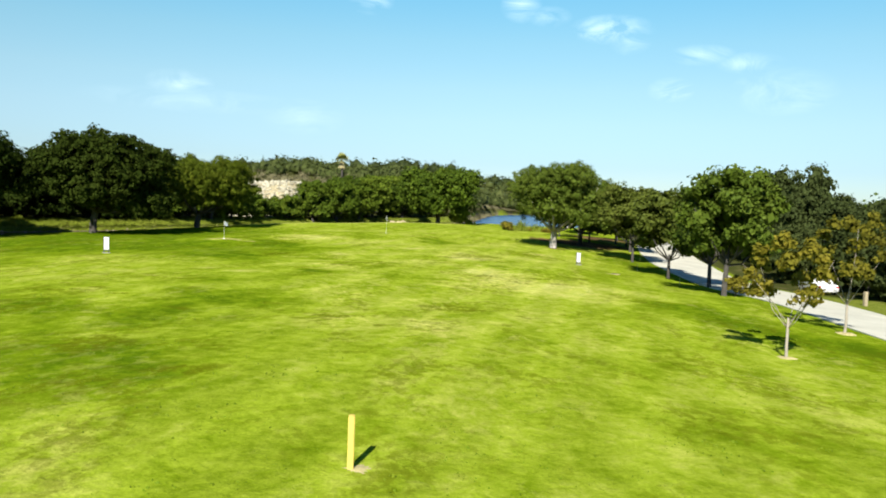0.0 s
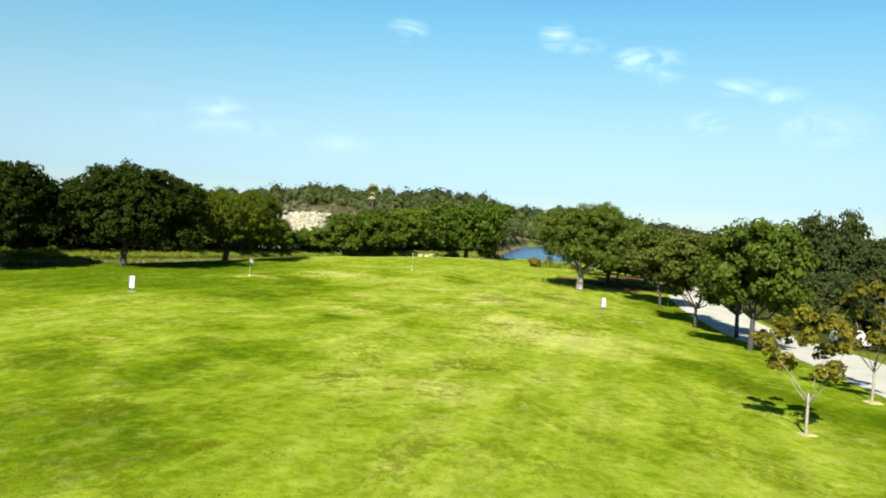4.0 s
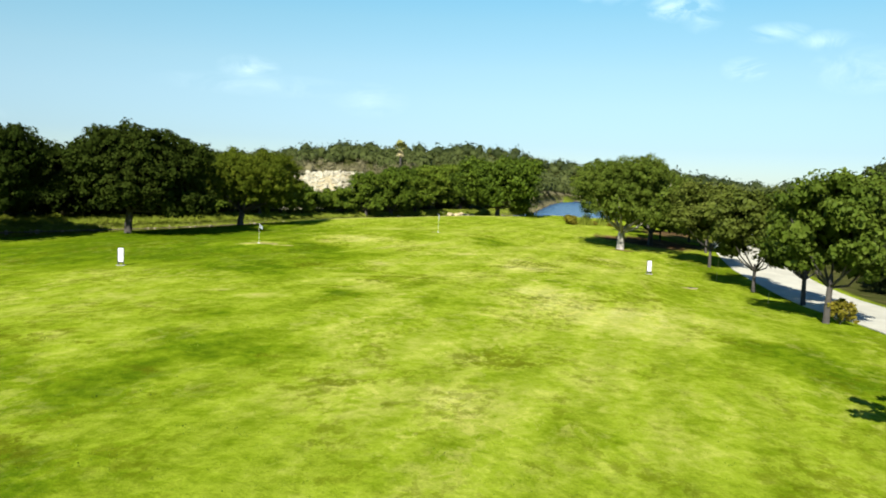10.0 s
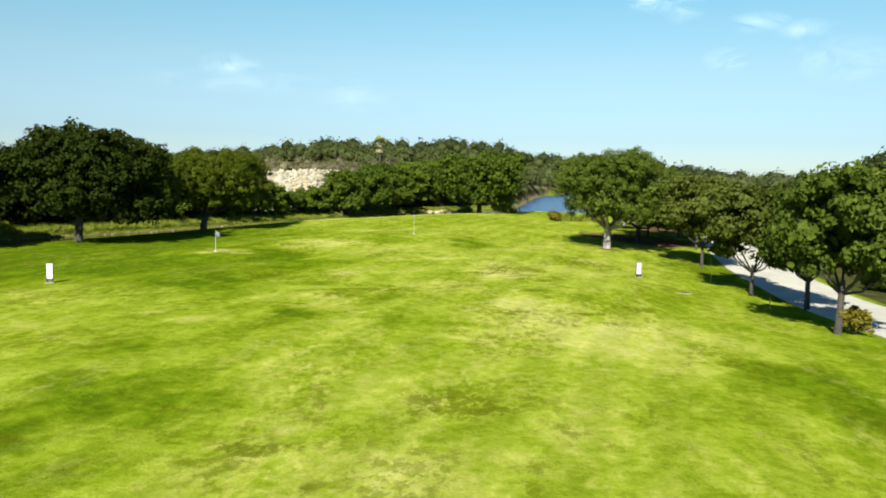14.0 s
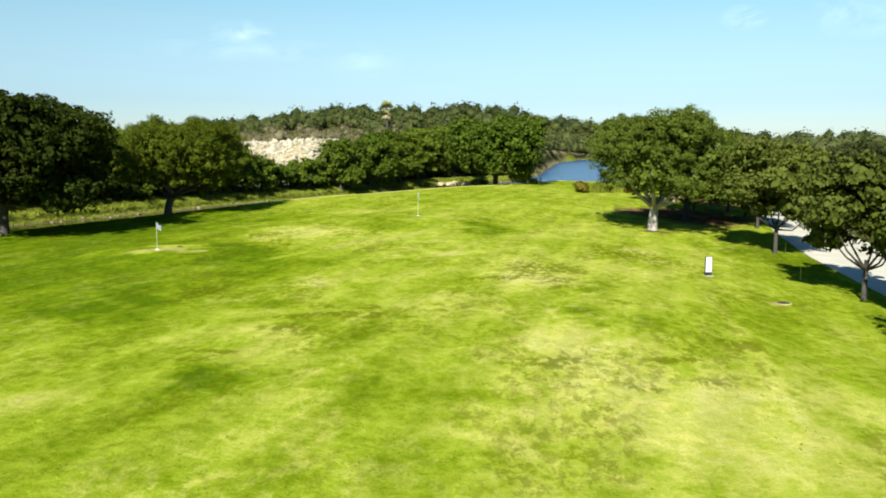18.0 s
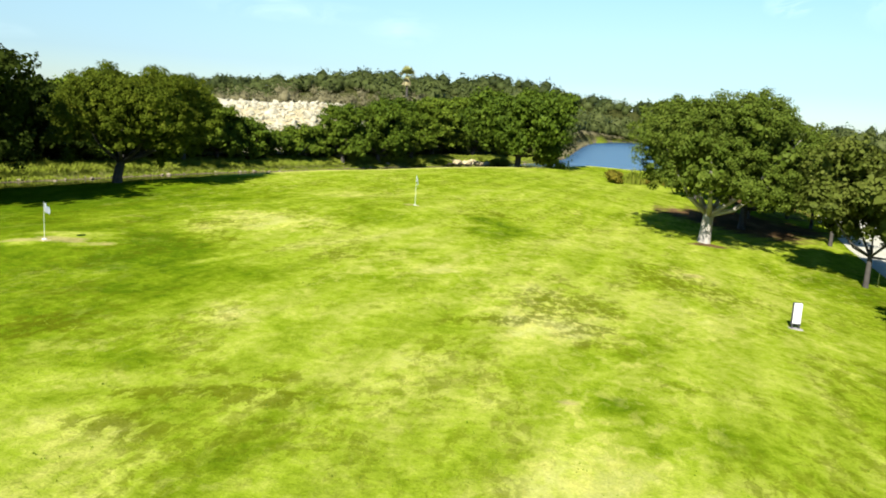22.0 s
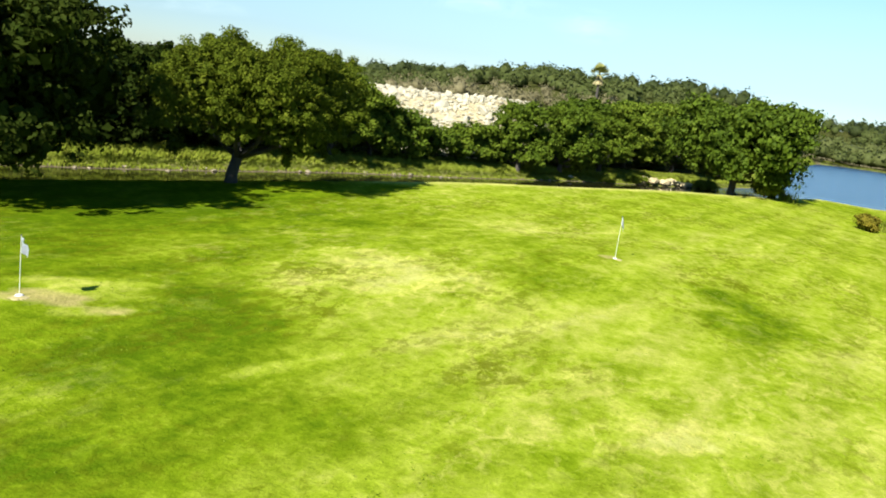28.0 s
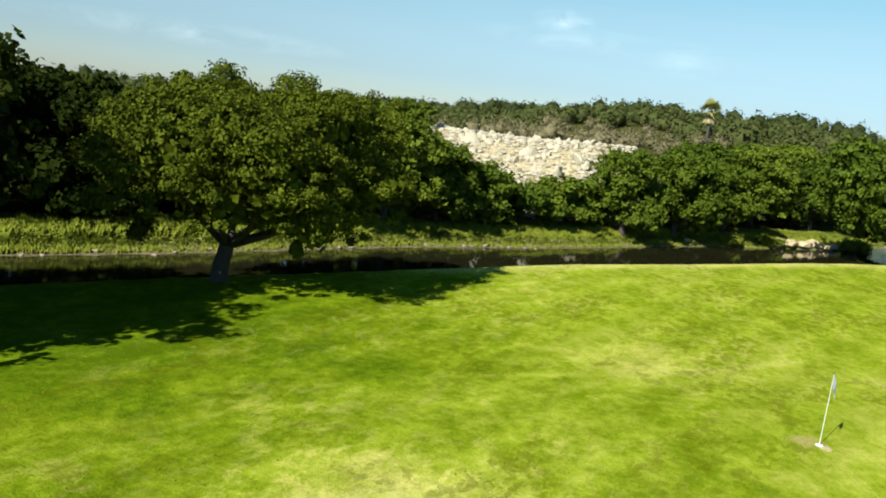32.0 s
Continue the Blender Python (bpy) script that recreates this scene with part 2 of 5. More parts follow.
M_BARK_GREY = plain("pale grey oak bark", (0.250, 0.232, 0.200), 0.9, vary=0.45, scale=3.0, bump=0.6)
M_BARK_PALE = plain("pale sapling bark", (0.252, 0.222, 0.174), 0.85, vary=0.35, scale=4.0, bump=0.4)
M_WHITE = plain("white sign paint", (0.576, 0.576, 0.5688), 0.45, vary=0.05)
M_BLACK = plain("black painted steel", (0.025, 0.025, 0.027), 0.5, vary=0.3)
M_YELLOW = plain("yellow stake paint", (0.50, 0.37, 0.075), 0.6, vary=0.15, scale=8)
M_POLE = plain("thin pale flagstick", (0.50, 0.50, 0.40), 0.5, vary=0.1)
M_PEG = plain("faded yellow peg paint", (0.46, 0.42, 0.12), 0.7, vary=0.2, scale=8)
M_RUST = plain("rusty iron cover", (0.028, 0.020, 0.013), 0.8, vary=0.35, scale=6, bump=0.4)
M_STONE = plain("pale limestone rubble", (0.335, 0.312, 0.225), 0.95, vary=0.45, scale=1.2, bump=0.5)
M_BANKSTONE = plain("grey-brown bank stone", (0.204, 0.174, 0.12), 0.95, vary=0.3, scale=1.5, bump=0.5)
M_LEDGE = plain("tan ledge rock", (0.390, 0.325, 0.185), 0.95, vary=0.4, scale=1.4, bump=0.6)
M_SAND = plain("bare sandy soil", (0.330, 0.285, 0.125), 0.95, vary=0.3, scale=2.5, bump=0.5)
M_CONC = plain("grey concrete", (0.276, 0.264, 0.24), 0.9, vary=0.15, scale=3, bump=0.3)
M_FLAG = plain("pale blue-white flag cloth", (0.396, 0.432, 0.48), 0.7, vary=0.12)
M_GLASS = plain("dark tinted window glass", (0.02, 0.025, 0.03), 0.08, vary=0.1, bump=0)
M_TYRE = plain("black rubber tyre", (0.02, 0.02, 0.02), 0.85)
M_RIM = plain("silver wheel rim", (0.6, 0.6, 0.6), 0.3, 0.9, vary=0.1)
M_ROOF = plain("white metal roof", (0.432, 0.432, 0.42), 0.5, vary=0.08)
M_WALL = plain("tan plaster wall", (0.252, 0.216, 0.168), 0.85, vary=0.12)
M_WOODPOST = plain("weathered wooden post", (0.252, 0.21, 0.132), 0.85, vary=0.3, scale=5)


def ground_material():
    m, n, l, b = material("mown lawn", 0.9)
    b.inputs["Specular IOR Level"].default_value = 0.0
    pos = n.new("ShaderNodeNewGeometry").outputs["Position"]

    def attr(name):
        a = n.new("ShaderNodeAttribute")
        a.attribute_name = name
        return a.outputs["Fac"]

    # stretch along the mowing direction
    mp = n.new("ShaderNodeMapping")
    mp.inputs["Rotation"].default_value = (0, 0, radians(14))
    mp.inputs["Scale"].default_value = (1.0, 0.55, 1.0)
    l.new(pos, mp.inputs[0])
    v = mp.outputs[0]
    broad = noise_node(n, l, v, 0.085, 5, 0.6, 0.5)
    patch = noise_node(n, l, v, 0.40, 6, 0.68, 0.6)
    tuft = noise_node(n, l, pos, 2.6, 5, 0.65)
    blade = noise_node(n, l, pos, 14.0, 4, 0.7)
    clumps = noise_node(n, l, v, 1.1, 6, 0.66, 0.8)
    f = math_node(n, l, "MULTIPLY", broad.outputs[0], 0.21)
    f = math_node(n, l, "ADD", f, math_node(n, l, "MULTIPLY", patch.outputs[0], 0.29))
    f = math_node(n, l, "ADD", f, math_node(n, l, "MULTIPLY", clumps.outputs[0], 0.23))
    f = math_node(n, l, "ADD", f, math_node(n, l, "MULTIPLY", tuft.outputs[0], 0.20))
    f = math_node(n, l, "ADD", f, math_node(n, l, "MULTIPLY", attr("dry"), 0.085))
    lush_vignette_f = math_node(n, l, "MULTIPLY", attr("lush_vignette"), math_node(n, l, "ADD", math_node(n, l, "MULTIPLY", patch.outputs[0], 1.1), 0.45))
    f = math_node(n, l, "SUBTRACT", f, math_node(n, l, "MULTIPLY", lush_vignette_f, 0.125))
    r = ramp_node(n, [(0.32, (0.060, 0.108, 0.003)), (0.40, (0.122, 0.180, 0.006)), (0.475, (0.207, 0.272, 0.018)), (0.545, (0.295, 0.335, 0.050)), (0.65, (0.390, 0.393, 0.120))])
    l.new(f, r.inputs[0])
    # where the turf is thin: straw-coloured wisps, and dabs of dark weed with sharp edges
    thin = ramp_node(n, [(0.46, (0, 0, 0)), (0.60, (1, 1, 1))])
    l.new(noise_node(n, l, v, 0.17, 4, 0.6, 0.8).outputs[0], thin.inputs[0])
    thin_f = math_node(n, l, "ADD", math_node(n, l, "MULTIPLY", thin.outputs[0], 0.5), math_node(n, l, "MULTIPLY", attr("dry"), 0.6), True)
    thin_f = math_node(n, l, "MULTIPLY", thin_f, math_node(n, l, "SUBTRACT", 1.0, math_node(n, l, "MULTIPLY", attr("lush_vignette"), 0.55), True))
    straw = ramp_node(n, [(0.50, (0, 0, 0)), (0.60, (1, 1, 1))])
    l.new(noise_node(n, l, v, 1.7, 6, 0.72, 0.5).outputs[0], straw.inputs[0])
    c = mix_node(n, l, math_node(n, l, "MULTIPLY", math_node(n, l, "MULTIPLY", straw.outputs[0], thin_f), 0.62), r.outputs[0], (0.475, 0.450, 0.118))
    weed = ramp_node(n, [(0.45, (0, 0, 0)), (0.60, (1, 1, 1))])
    l.new(noise_node(n, l, v, 0.23, 4, 0.6, 1.0).outputs[0], weed.inputs[0])
    weed_f = math_node(n, l, "ADD", math_node(n, l, "ADD", math_node(n, l, "MULTIPLY", weed.outputs[0], 0.55), 0.17), attr("weed"), True)
    dab = noise_node(n, l, v, 2.7, 7, 0.74, 0.35)
    dab_f = math_node(n, l, "ADD", dab.outputs[0], math_node(n, l, "MULTIPLY", weed_f, 0.13))
    speck = ramp_node(n, [(0.555, (0, 0, 0)), (0.635, (1, 1, 1))])
    l.new(dab_f, speck.inputs[0])
    c = mix_node(n, l, math_node(n, l, "MULTIPLY", math_node(n, l, "MULTIPLY", speck.outputs[0], weed_f), 0.74), c, (0.080, 0.092, 0.004))
    bare_f = math_node(n, l, "SUBTRACT", math_node(n, l, "MULTIPLY", attr("bare"), 1.7), math_node(n, l, "MULTIPLY", dab.outputs[0], 1.5), True)
    c = mix_node(n, l, math_node(n, l, "MULTIPLY", bare_f, 0.8), c, (0.33, 0.275, 0.115))
    fine = ramp_node(n, [(0.28, (0.80, 0.81, 0.77)), (0.72, (1.15, 1.14, 1.10))])
    l.new(blade.outputs[0], fine.inputs[0])
    c = mix_node(n, l, 1.0, c, fine.outputs[0], "MULTIPLY")
    # mowing lanes: faint pale lines
    wv = n.new("ShaderNodeTexWave")
    wv.inputs["Scale"].default_value, wv.inputs["Distortion"].default_value = 0.13, 3.0
    wv.inputs["Detail"].default_value, wv.inputs["Detail Scale"].default_value = 2.0, 0.6
    l.new(v, wv.inputs[0])
    wr = ramp_node(n, [(0.35, (0.95, 0.95, 0.95)), (0.85, (1.06, 1.06, 1.04))])
    l.new(wv.outputs[1], wr.inputs[0])
    c = mix_node(n, l, 1.0, c, wr.outputs[0], "MULTIPLY")
    # unmown ground beyond the water, and leaf litter under the road trees
    rough_c = ramp_node(n, [(0.3, (0.029, 0.036, 0.0081)), (0.55, (0.0522, 0.058, 0.0162)), (0.75, (0.1102, 0.0928, 0.0435))])
    l.new(noise_node(n, l, pos, 0.6, 6, 0.65).outputs[0], rough_c.inputs[0])
    c = mix_node(n, l, attr("rough"), c, rough_c.outputs[0])
    bank_c = ramp_node(n, [(0.3, (0.085, 0.120, 0.010)), (0.55, (0.160, 0.190, 0.026)), (0.75, (0.260, 0.240, 0.075))])
    l.new(tuft.outputs[0], bank_c.inputs[0])
    c = mix_node(n, l, attr("verge"), c, bank_c.outputs[0])
    lit_c = ramp_node(n, [(0.35, (0.058, 0.0435, 0.0203)), (0.55, (0.1276, 0.0754, 0.0348)), (0.72, (0.2088, 0.1566, 0.0812))])
    l.new(patch.outputs[0], lit_c.inputs[0])
    ragged = math_node(n, l, "SUBTRACT", math_node(n, l, "MULTIPLY", attr("litter"), 2.0), math_node(n, l, "MULTIPLY", patch.outputs[0], 1.3), True)
    c = mix_node(n, l, ragged, c, lit_c.outputs[0])
    sh_c = ramp_node(n, [(0.35, (0.0696, 0.0557, 0.0313)), (0.65, (0.174, 0.1462, 0.094))])
    l.new(tuft.outputs[0], sh_c.inputs[0])
    c = mix_node(n, l, attr("shore"), c, sh_c.outputs[0])
    st_c = ramp_node(n, [(0.35, (0.200, 0.170, 0.100)), (0.6, (0.400, 0.350, 0.215)), (0.75, (0.480, 0.430, 0.280))])
    l.new(tuft.outputs[0], st_c.inputs[0])
    c = mix_node(n, l, attr("stone"), c, st_c.outputs[0])
    l.new(c, b.inputs["Base Color"])
    hgt = math_node(n, l, "ADD", math_node(n, l, "MULTIPLY", blade.outputs[0], 0.35), math_node(n, l, "MULTIPLY", tuft.outputs[0], 1.0))
    bump_into(n, l, b, hgt, 0.55, 0.10)
    return m


M_GROUND = ground_material()


def road_material():
    m, n, l, b = material("pale concrete drive", 0.9)
    pos = n.new("ShaderNodeNewGeometry").outputs["Position"]
    a, c = noise_node(n, l, pos, 0.35, 5, 0.6), noise_node(n, l, pos, 7.0, 5, 0.65)
    f = math_node(n, l, "ADD", math_node(n, l, "MULTIPLY", a.outputs[0], 0.6), math_node(n, l, "MULTIPLY", c.outputs[0], 0.4))
    r = ramp_node(n, [(0.3, (0.335, 0.325, 0.255)), (0.55, (0.470, 0.460, 0.370)), (0.75, (0.540, 0.530, 0.430))])
    l.new(f, r.inputs[0])
    l.new(r.outputs[0], b.inputs["Base Color"])
    bump_into(n, l, b, c.outputs[0], 0.3, 0.01)
    return m


M_ROAD = road_material()


def water_material():
    m, n, l, b = material("lake water", 0.06)
    b.inputs["IOR"].default_value = 1.33
    pos = n.new("ShaderNodeNewGeometry").outputs["Position"]
    mp = n.new("ShaderNodeMapping")
    mp.inputs["Scale"].default_value = (1.0, 0.5, 1.0)
    l.new(pos, mp.inputs[0])
    a, c = noise_node(n, l, mp.outputs[0], 1.6, 3), noise_node(n, l, mp.outputs[0], 0.22, 2)
    sep = n.new("ShaderNodeSeparateXYZ")
    l.new(pos, sep.inputs[0])
    open_w = n.new("ShaderNodeMapRange")          # wind reaches the open lake, not the sheltered creek
    open_w.inputs[1].default_value, open_w.inputs[2].default_value = 150, 185
    l.new(sep.outputs[1], open_w.inputs[0])
    # Reflected sky blue and dark bank are put into the water's own colour.
    l.new(mix_node(n, l, open_w.outputs[0], (0.012, 0.012, 0.005), (0.012, 0.045, 0.120)), b.inputs["Base Color"])
    l.new(math_node(n, l, "ADD", math_node(n, l, "MULTIPLY", open_w.outputs[0], 0.19), 0.06), b.inputs["Roughness"])
    h = math_node(n, l, "ADD", a.outputs[0], math_node(n, l, "MULTIPLY", c.outputs[0], 1.4))
    bp = n.new("ShaderNodeBump")
    bp.inputs["Distance"].default_value = 0.12
    l.new(math_node(n, l, "ADD", math_node(n, l, "MULTIPLY", open_w.outputs[0], 0.86), 0.04), bp.inputs["Strength"])
    l.new(h, bp.inputs["Height"])
    l.new(bp.outputs[0], b.inputs["Normal"])
    return m


M_WATER = water_material()

# ---------------------------------------------------------------- ground
WATER_Z = -0.75
# shore of the creek and the lake: the lawn side first, then back along the far bank
NEAR_SHORE = [(-96, -10), (-78, 25), (-61, 49), (-48.5, 67), (-41.5, 79), (-36.6, 91), (-30.4, 103), (-23.4, 118.5), (-13.8, 138.5), (-4.5, 156), (-1, 166), (10, 174), (26, 182), (42, 176), (60, 166), (100, 168), (260, 190)]
FAR_SHORE = [(260, 430), (120, 432), (60, 428), (20, 412), (7, 390), (1, 350), (-1.5, 300), (-3, 240), (-4, 200), (-7, 178), (-13.5, 158), (-24.2, 138.5), (-30.8, 121), (-36.2, 109.5), (-40.6, 95), (-43.2, 88), (-50.5, 73), (-66, 50), (-84, 25), (-104, -10)]
SHORE = np.array(NEAR_SHORE + FAR_SHORE, float)
N_NEAR = len(NEAR_SHORE)


def shore_distance(x, y):
    """Metres from the waterline, below zero over the water; and whether the nearest shore is the far one."""
    p = np.stack([x, y], -1)
    best, far = np.full(x.shape, 1e9), np.zeros(x.shape, bool)
    inside = np.zeros(x.shape, bool)
    for i in range(len(SHORE)):
        a, b = SHORE[i], SHORE[(i + 1) % len(SHORE)]
        ab = b - a
        t = np.clip(((p - a) @ ab) / (ab @ ab), 0, 1)
        d = np.hypot(*np.moveaxis(p - a - t[..., None] * ab, -1, 0))
        nearer = d < best
        best, far = np.where(nearer, d, best), np.where(nearer, i >= N_NEAR - 1, far)
        cross = (a[1] > y) != (b[1] > y)
        with np.errstate(divide="ignore", invalid="ignore"):
            inside ^= cross & (x < ab[0] * (y - a[1]) / (ab[1] if ab[1] else 1e-9) + a[0])
    return np.where(inside, -best, best), far


def smooth(a, b, v):
    t = np.clip((v - a) / (b - a), 0, 1)
    return t * t * (3 - 2 * t)


def ridge(x, y, seed=0.0):
    """A gentle, seeded roll of the land, some decimetres high."""
    return np.sin(x * 0.19 + 1.3 + seed) * np.sin(y * 0.13 + 0.4 * seed) + 0.6 * np.sin(x * 0.31 - y * 0.22 + 2.1 * seed)


def land(x, y):
    """The height of the land before the water cuts into it."""
    u, v = np.clip(x, -45, 30) / 30, (np.clip(y, 0, 110) - 50) / 50
    lawn = -0.597 - 0.959 * u - 0.158 * v - 0.219 * u * v - 0.712 * u * u + 0.521 * v * v
    lawn = lawn + 0.10 * ridge(x, y)
    lawn = lawn + 0.36 * np.exp(-((x + 22.6) ** 2 + (y - 67.0) ** 2) / 14) + 0.18 * np.exp(-((x + 11.0) ** 2 + (y - 89.0) ** 2) / 30)   # two raised greens
    lawn = lawn - 0.50 * smooth(5, 17, x) * np.exp(-(((y - 76) / 18) ** 2))      # the dip beside the drive
    return lawn


def rubble_ridge(x, y):
    """The spoil heap behind the creek trees: steep towards the water, flat on top."""
    along = smooth(-84, -70, x) * (1 - smooth(-36, -31, x))
    rim = 146 + 0.12 * (x + 45)
    front = smooth(rim - 19, rim, y)
    return along * (5.8 + 0.06 * np.maximum(x + 45, 0)) * front * (1 - 0.35 * smooth(rim + 5, rim + 40, y))


def beyond(x, y):
    """The far side: a low bank, the spoil heap, then a wooded rise that sinks to the west, shaped by bearing to fit the
    camera's skyline.
    """
    away = np.degrees(np.arctan2(-(x + 10), np.maximum(y - 66, 1)))
    rise = (8.9 * smooth(168, 275, y - 0.15 * x) * smooth(30, -60, x) + 16.5 * (0.4 + 0.6 * smooth(140, 30, x)) * smooth(440, 640, y)) * (1 - 0.9 * smooth(14, 42, away))
    return 0.55 + rise + rubble_ridge(x, y)


def height(x, y):
    x, y = np.asarray(x, float), np.asarray(y, float)
    d, far = shore_distance(x, y)
    side = beyond(x, y)
    low = land(x, y)
    low = np.where(low < -0.4, low + (-0.4 - low) * (1 - smooth(4, 22, d)) * (y > 120), low)
    top = np.where(far, side, low)
    w = np.where(far, 4.0, 2.6)
    bank = WATER_Z + (top - WATER_Z) * smooth(0, 1, np.clip(d, 0, None) / w)
    return np.where(d > 0, bank, WATER_Z - np.minimum(1.4, -d * 0.35))


def ground_at(x, y):
    return float(height(np.array([x]), np.array([y]))[0])


def spaced(lo, fine_lo, fine_hi, hi, step, grow=1.22):
    mid = list(np.arange(fine_lo, fine_hi + 0.01, step))
    up, s, v = [], step, fine_hi
    while v < hi:
        s *= grow
        v += s
        up.append(min(v, hi))
    down, s, v = [], step, fine_lo
    while v > lo:
        s *= grow
        v -= s
        down.append(max(v, lo))
    return np.array(down[::-1] + mid + up)


def set_attr(me, name, values):
    a = me.attributes.new(name, "FLOAT", "POINT")
    a.data.foreach_set("value", np.asarray(values, np.float32).ravel())


def mesh_from(name, verts, faces, mat=None, smooth_it=False):
    me = bpy.data.meshes.new(name)
    me.from_pydata([tuple(v) for v in verts] if not isinstance(verts, np.ndarray) else verts.tolist(), [], faces if not isinstance(faces, np.ndarray) else faces.tolist())
    if mat:
        me.materials.append(mat)
    if smooth_it:
        me.polygons.foreach_set("use_smooth", [True] * len(me.polygons))
    me.update()
    return me


def blobs(x, y, spots):
    """Soft ellipses: (x, y, half width, half depth, turn, amount)."""
    out = np.zeros_like(x)
    for cx, cy, a, b, turn, amount in spots:
        c, s = math.cos(radians(turn)), math.sin(radians(turn))
        dx, dy = x - cx, y - cy
        q = np.hypot((dx * c + dy * s) / a, (-dx * s + dy * c) / b)
        q = q + 0.20 * np.sin(1.9 * x / (0.4 * a + 0.5) + cy) * np.sin(2.3 * y / (0.4 * b + 0.5) + cx) + 0.14 * np.sin(3.7 * x - 2.9 * y + cx) + 0.10 * np.sin(6.1 * y + 4.3 * x)
        out = out + amount * (1 - smooth(0.25, 1.35, q))
    return out


# The first two ovals darken turf to copy the lens's dim lower-left corner.
LUSH_START = [(-8.5, 29.5, 3.2, 3.0, 20, 0.6), (-6, 13.5, 2.6, 3.5, 10, 0.6), (-9.6, 24.1, 1.4, 3.2, 17, 0.9), (12.2, 37.1, 2.7, 5, 23, 0.7), (7, 34, 2.1, 3.4, 19, 0.35), (-11.5, 35.4, 1.4, 2.3, 22, 0.5), (-8.2, 44.1, 1.4, 1.9, 12, 0.9), (-0.7, 44.3, 1.2, 0.6, 15, 0.8), (-13.5, 24.2, 1.6, 2.3, 36, 0.9), (-8.7, 16.4, 1.4, 2.7, 21, 0.8), (15.4, 29.6, 2.8, 5.9, 32, 0.7), (-7.3, 16.5, 2, 3.3, 16, 0.6)]
LUSH_MIDDLE = [(-21.8, 62.1, 2.1, 2.6, 14, 1.1), (-16.2, 53, 1.6, 3.5, 15, 0.9), (-10.5, 54.8, 1.3, 1.4, 15, 0.45), (-5.5, 50.6, 1.2, 1.2, 11, 0.6), (2.1, 56.3, 1.1, 1, 16, 0.8), (4.6, 54.8, 2, 1.8, 20, 0.5), (10.6, 58.7, 2.1, 3.4, 25, 0.6), (-21.5, 63.1, 2.2, 2.2, 45, 1.2), (-11.1, 65.9, 1.2, 2.5, 44, 0.5), (-18.2, 56.7, 0.8, 2.6, 45, 0.5), (-17.6, 65, 1.3, 1.3, 46, 0.9), (-14.4, 61.8, 1.3, 1.1, 39, 0.6), (-24.6, 58.7, 5.7, 5.8, 51, 0.4)]
LUSH_GREENS = [(-17.6, 68.8, 1.7, 3.4, 26, 1.3), (15.9, 83.1, 3.7, 6.9, 25, 0.7), (-17.9, 69.5, 1.8, 3, 56, 1.1), (-4.8, 87.8, 2, 2.8, 56, 0.8), (-12, 84.5, 2.6, 2.7, 51, 0.5), (-17.6, 68.5, 2.6, 2.3, 51, 1.2), (-3.6, 84.6, 2.7, 2.1, 51, 0.8), (-13.6, 88.4, 2.9, 4.8, 54, 0.4), (-18.7, 69, 2.5, 1.7, 47, 0.9), (-4.4, 83.6, 1.4, 2.1, 46, 1), (-10.4, 83, 3.3, 2.4, 47, 0.45), (-26.5, 78.3, 3.7, 1.5, 53, 0.5), (-28.3, 80.5, 2, 1.5, 48, 0.5), (-22.9, 86.3, 1.6, 1.7, 47, 0.5)]
DRY_START = [(-11.9, 41.3, 0.9, 1.3, 21, 0.9), (-14.2, 42.4, 0.5, 1, 21, 0.9), (-7.5, 47.8, 1.8, 4, 21, 0.6), (6.3, 43.6, 3.5, 6.4, 23, 0.9), (2.3, 47.2, 4.3, 5.5, 29, 0.6), (-3.2, 33.7, 2.9, 4.1, 25, 0.5), (0.9, 25.8, 2, 2.3, 18, 0.6), (5.1, 46.9, 1.4, 1.2, 16, 0.6), (-2.1, 24.7, 3.1, 4, 33, 0.7), (-14.4, 28.6, 1, 1, 38, 0.8)]
DRY_MIDDLE = [(-10.4, 59.6, 0.9, 1.4, 14, 1), (2, 51, 1.7, 2.5, 17, 1), (-0.2, 65.8, 2.9, 5.9, 20, 0.7), (-2.9, 56.5, 2.1, 3.5, 11, 0.7), (-9.9, 50.1, 2.2, 1.4, 13, 0.6), (-11.5, 48.2, 1, 1.1, 13, 0.9), (-9.9, 60.3, 0.9, 1.6, 41, 1.1), (-22.5, 65.9, 1.2, 0.7, 46, 1.1), (-0.5, 63.5, 1.8, 2.2, 41, 0.9), (-10.1, 53.2, 1.8, 0.8, 38, 0.7), (7.7, 48.4, 1.8, 8, 45, 0.6)]
DRY_GREENS = [(4.8, 69, 2.6, 5.6, 23, 0.7), (6.8, 77.9, 1.7, 1.7, 26, 1), (-21.3, 68.4, 2, 1.5, 37, 1.2), (-17.6, 79.1, 1.8, 2.9, 14, 0.8), (-19, 74.8, 2, 1.8, 52, 0.9), (-21.5, 69.3, 1.9, 1.3, 70, 1), (-5.3, 71.5, 2.2, 1.2, 47, 0.6), (-20, 67.7, 1, 0.6, 59, 1.2), (-16.6, 78.4, 3.4, 3.5, 51, 1), (-5.2, 70.5, 1.1, 0.6, 42, 0.9), (-8.2, 68.8, 1.4, 0.8, 41, 0.6), (-4.9, 104.4, 6.2, 4.8, 57, 0.5), (-18.1, 77.3, 2.4, 2.4, 47, 0.9), (-7.5, 76.8, 1.9, 1, 42, 0.6), (-17.2, 93.7, 3.8, 3.1, 51, 0.6), (-19.2, 80.4, 2, 1.3, 43, 0.8)]
